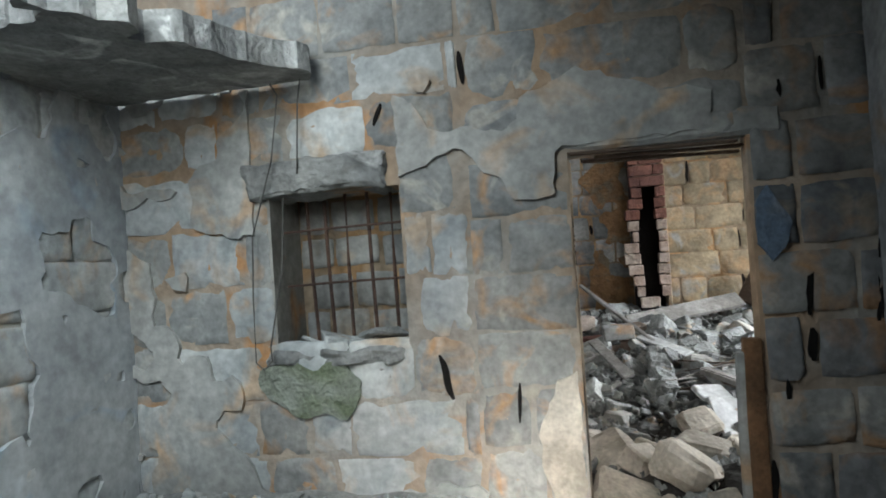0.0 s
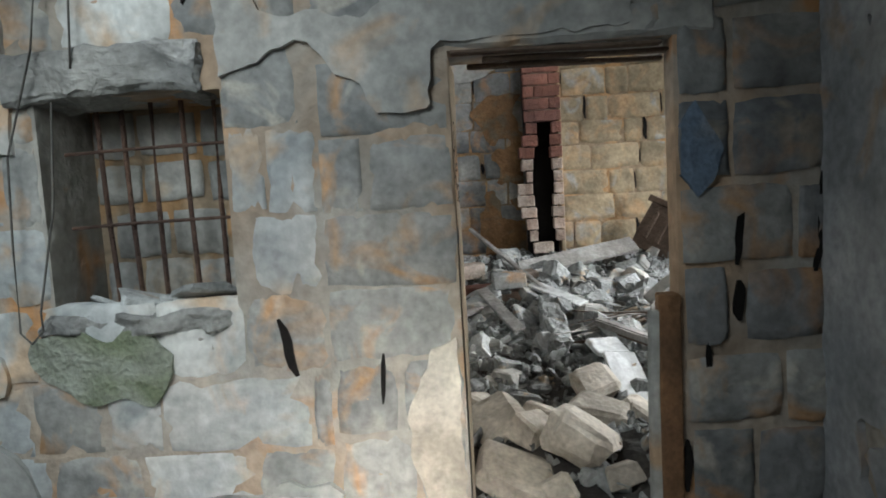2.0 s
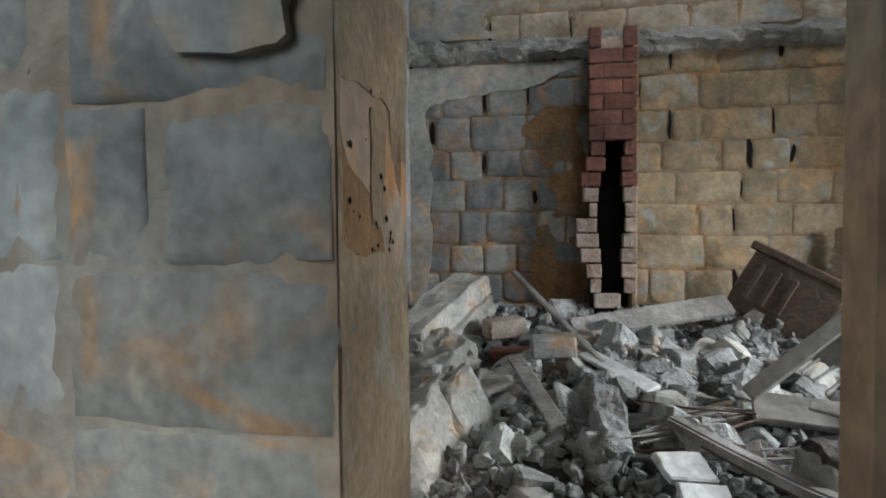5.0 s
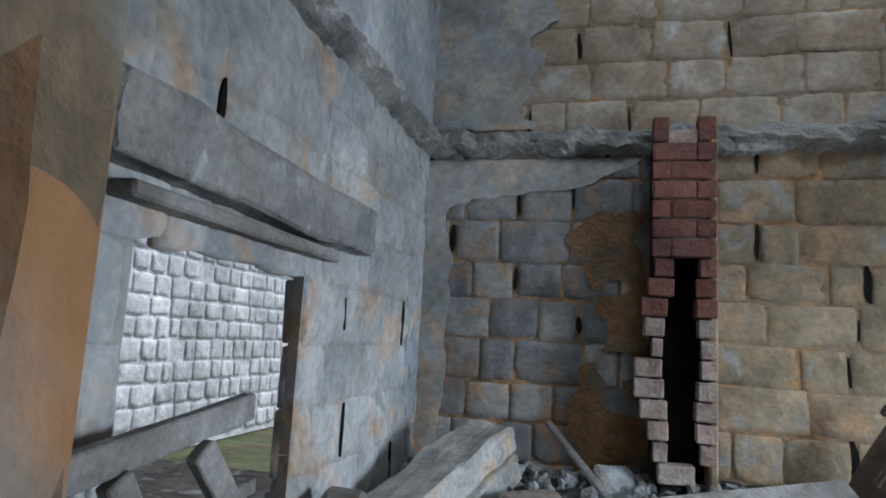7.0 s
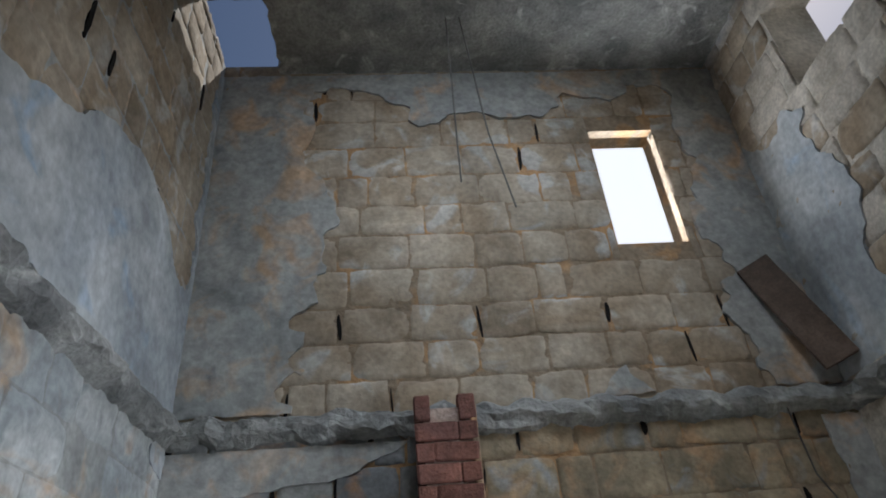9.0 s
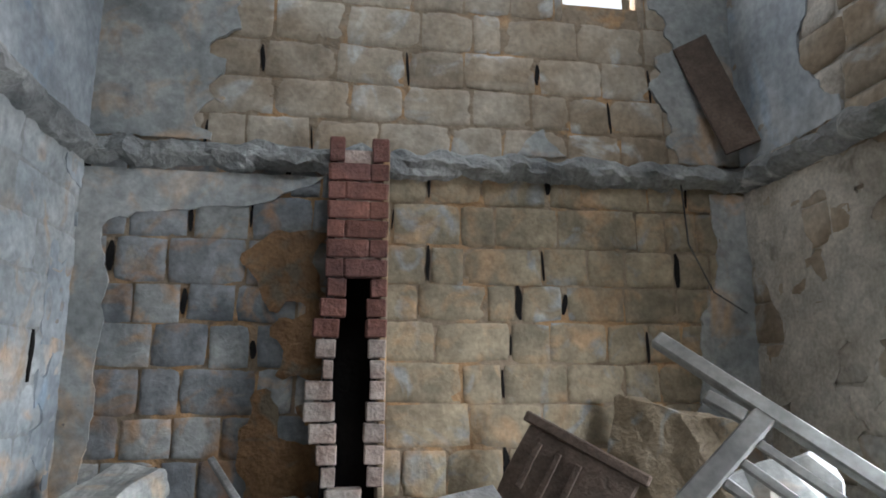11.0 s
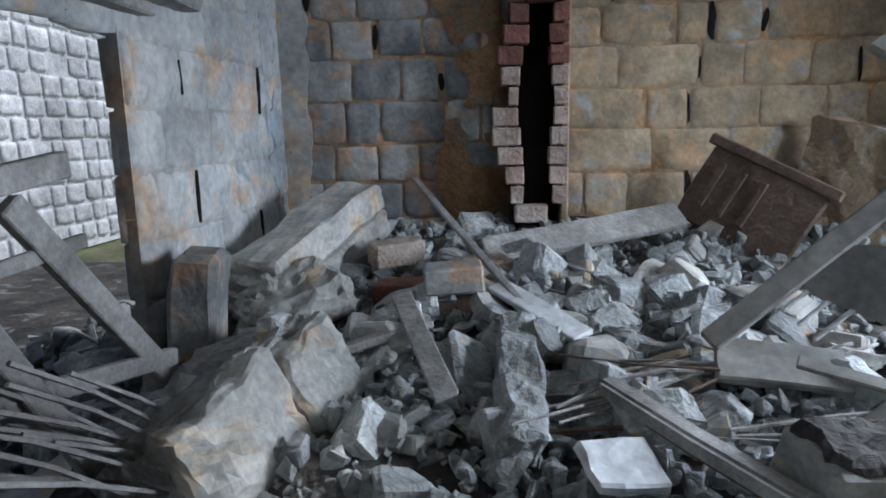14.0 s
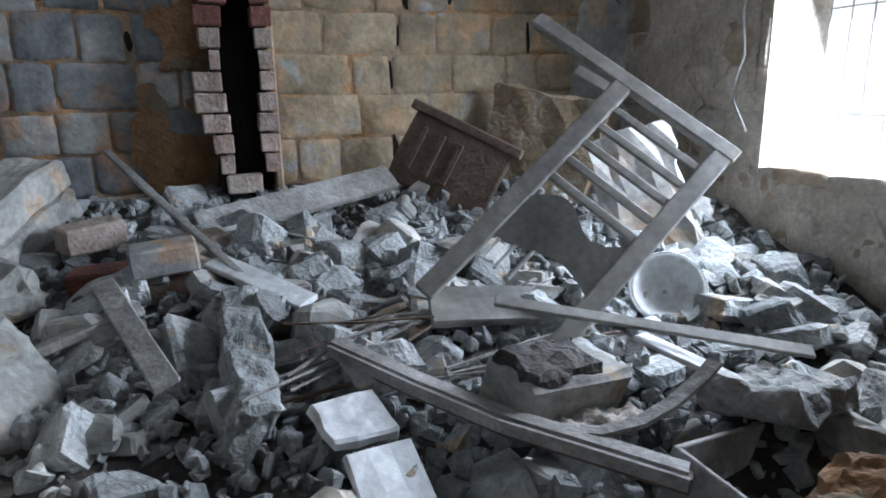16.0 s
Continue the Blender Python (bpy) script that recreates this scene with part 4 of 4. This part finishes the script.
for z in (1.83, 1.52):
    part("cross_bar", tube_bm([(-2.12, W1 + 0.16, z - 0.01), (-1.8, W1 + 0.18, z), (-1.3, W1 + 0.18, z + 0.005)], 0.008, 6), "rust", grille)
for k, pts in enumerate(([(-1.78, 2.94, 2.75), (-1.82, 2.93, 2.5), (-1.85, 2.93, 2.12)], [(-2.05, 2.94, 2.75), (-1.93, 2.92, 2.55), (-1.99, 2.92, 2.2), (-2.13, 2.92, 1.8), (-2.15, 2.92, 1.45), (-2.15, 2.91, 1.12), (-2.1, 2.9, 1.08), (-2.05, 2.9, 1.13), (-2.06, 2.91, 1.2), (-1.97, 2.92, 1.6), (-1.94, 2.93, 2.0)])):
    tagged(smooth(part("wire", tube_bm(pts, 0.0045, 5), "wire")), "thin loose wire hanging down the wall", "wire", "wires on the wall")
part("moss_patch", plaster_bm(mA, -2.6, -1.1, 0.5, 1.12, lambda u, v: 0.14 - 0.75 * ((u + 1.75) ** 2 + 4 * (v - 0.94) ** 2) ** 0.5, 0.001, 0.035, 61, -0.022), "moss", WALL_1)
part("blue_stain", plaster_bm(mA, 0.41, 0.75, 1.45, 1.98, lambda u, v: 0.22 - 3.0 * abs(u - 0.47) - 1.5 * abs(v - 1.68), 0.001, 0.015, 62, -0.03), "blue_paint", WALL_1)
# black slivers paint the shade of deep chinks where mortar has fallen out
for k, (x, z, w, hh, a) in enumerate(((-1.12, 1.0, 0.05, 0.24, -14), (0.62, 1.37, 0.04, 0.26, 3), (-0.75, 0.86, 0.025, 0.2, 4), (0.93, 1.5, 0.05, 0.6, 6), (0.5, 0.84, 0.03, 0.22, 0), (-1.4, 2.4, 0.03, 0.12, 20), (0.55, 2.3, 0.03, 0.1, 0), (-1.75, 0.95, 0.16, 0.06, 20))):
    part("chink", chink_bm(w * 0.7, hh, pose(x, W1 - 0.01, z, 0, a, 0), k), "soot_and_gap_shade", WALL_1)
rc = random.Random(9)

# left reveal of the doorway: old plaster with a clay patch
mJ = facing(DOOR[0], 0, 0, 90)
part("plaster", plaster_bm(mJ, W1, W1B, 0.2, 2.1, lambda u, v: min(0.6, max(max(abs(u - 3.18) - 0.15, abs(v - 1.7) - 0.13) * 5, 0.5 - 9 * max(abs(u - 3.26) - 0.02, abs(v - 1.7) - 0.08))), 0.0015, 0.015, 71, -0.002), "plaster_tan", WALL_1)
part("clay_patch", plaster_bm(mJ, W1 + 0.02, W1B - 0.04, 1.45, 1.95, lambda u, v: 0.5, 0.001, 0.03, 72, 0.0), "clay_and_shade", WALL_1)

# ---- side opening: lintel and fallen frame ----
lint = thing("opening_lintel", "weathered concrete lintel over the side opening", "lintel")
part("beam", box_bm(0.3, 1.95, 0.24, 0.02, 0.03, 5, m=pose(LX - 0.02, 5.45, 2.2), seed=81), "concrete", lint)
part("plate", box_bm(0.36, 1.4, 0.05, 0.01, 0.01, 3, m=pose(LX - 0.08, 5.3, 2.02), seed=82), "wood_grey", lint)
fr = thing("fallen_window", "broken grey wooden window frame fallen in the side opening", "window frame")
for k, (a, b, w, t) in enumerate((((-1.32, 4.35, 1.3), (-1.32, 5.25, 1.4), 0.09, 0.05), ((-1.3, 4.95, 1.3), (-1.18, 5.68, 0.36), 0.09, 0.05), ((-1.3, 4.6, 1.28), (-1.2, 5.05, 0.4), 0.08, 0.05), ((-1.28, 4.75, 0.75), (-1.2, 5.6, 0.6), 0.07, 0.04), ((-1.31, 4.7, 1.1), (-1.28, 5.25, 1.14), 0.05, 0.03))):
    m, n = between(a, b)
    part("frame_bar", box_bm(n, t, w, 0.006, 0.004, 2, m=m, seed=k), "wood_grey", fr)
for k in range(14):
    a = Vector((-1.2 + rnd.uniform(-0.1, 0.15), 4.5 + rnd.uniform(-0.2, 0.4), 0.75 + rnd.uniform(-0.2, 0.2)))
    b = a + Vector((0.12, rnd.uniform(0.4, 0.7), -0.4))
    tagged(part("lath", tube_bm([a, (a + b) / 2 + Vector((0, 0, 0.02)), b], 0.009, 5), "wood_grey"), "grey broken lath in a heap by the opening", "lath", "laths by the side opening")

# ---- window wall: grille outside, cord, plank on the ledge, hanging cords ----
gr = thing("window_grille", "thin white iron grille outside the large window", "window grille")
for y in (5.28, 5.42, 5.56, 5.7, 5.84, 5.98, 6.12, 6.26):
    part("bar", tube_bm([(RX + 0.36, y, 0.95), (RX + 0.36, y, 2.4)], 0.006, 5), "white_board", gr)
for z in (1.3, 1.9):
    part("cross_bar", tube_bm([(RX + 0.36, 5.21, z), (RX + 0.36, 6.32, z)], 0.006, 5), "white_board", gr)
tagged(smooth(part("cord", tube_bm([(RX - 0.04, 6.42, 2.5), (RX - 0.06, 6.5, 1.9), (RX - 0.1, 6.42, 1.65), (RX - 0.08, 6.5, 1.5), (RX - 0.12, 6.46, 1.38), (RX - 0.06, 6.4, 1.2)], 0.008, 6), "white_board")), "white frayed cord hanging at the window edge", "cord")
board("ledge_plank", "dark brown plank propped on the ledge", "plank", (2.88, 7.7, 4.2), (3.16, 7.55, 3.3), 0.26, 0.035, 90, "wood_dark")
for k, pts in enumerate(([(0.62, 7.15, 6.55), (0.6, 7.2, 5.2), (0.6, 7.25, 4.75)], [(0.74, 7.15, 6.55), (0.85, 7.2, 5.2), (0.98, 7.25, 4.5)])):
    tagged(part("hanging_cord", tube_bm(pts, 0.007, 5), "wire"), "thin cord hanging from the broken roof", "cord", "cords from the roof")
tagged(smooth(part("wall_cable", tube_bm([(2.75, W2 - 0.06, 3.05), (2.78, W2 - 0.06, 2.6), (2.95, W2 - 0.06, 2.25), (3.2, W2 - 0.06, 2.1)], 0.006, 5), "wire")), "slack cable drooping over the far wall", "cable")

# pits and a worn raised stone in the clay of the reveal
# each pit is a black bead that paints its inner shade
for k in range(26):
    y, z = rc.uniform(3.03, 3.37), rc.uniform(1.53, 1.88)
    r = rc.uniform(0.002, 0.008)
    bm = bmesh.new()
    bmesh.ops.create_icosphere(bm, subdivisions=1, radius=r, matrix=pose(DOOR[0] + 0.004, y, z) @ Matrix.Diagonal((0.4, 1, 1.2, 1)))
    part("pit", bm, "soot_and_gap_shade", WALL_1)

# lumps of dust, mortar and splinters that make the stones uneven
small_rubble("rubble_gravel", 700, -1.0, 1.8, 5.0, 6.9, lambda x, y: heap(x, y) + 0.02, 0.02, 0.07, 15, "sharp grey splinters of stone lying between the larger stones")
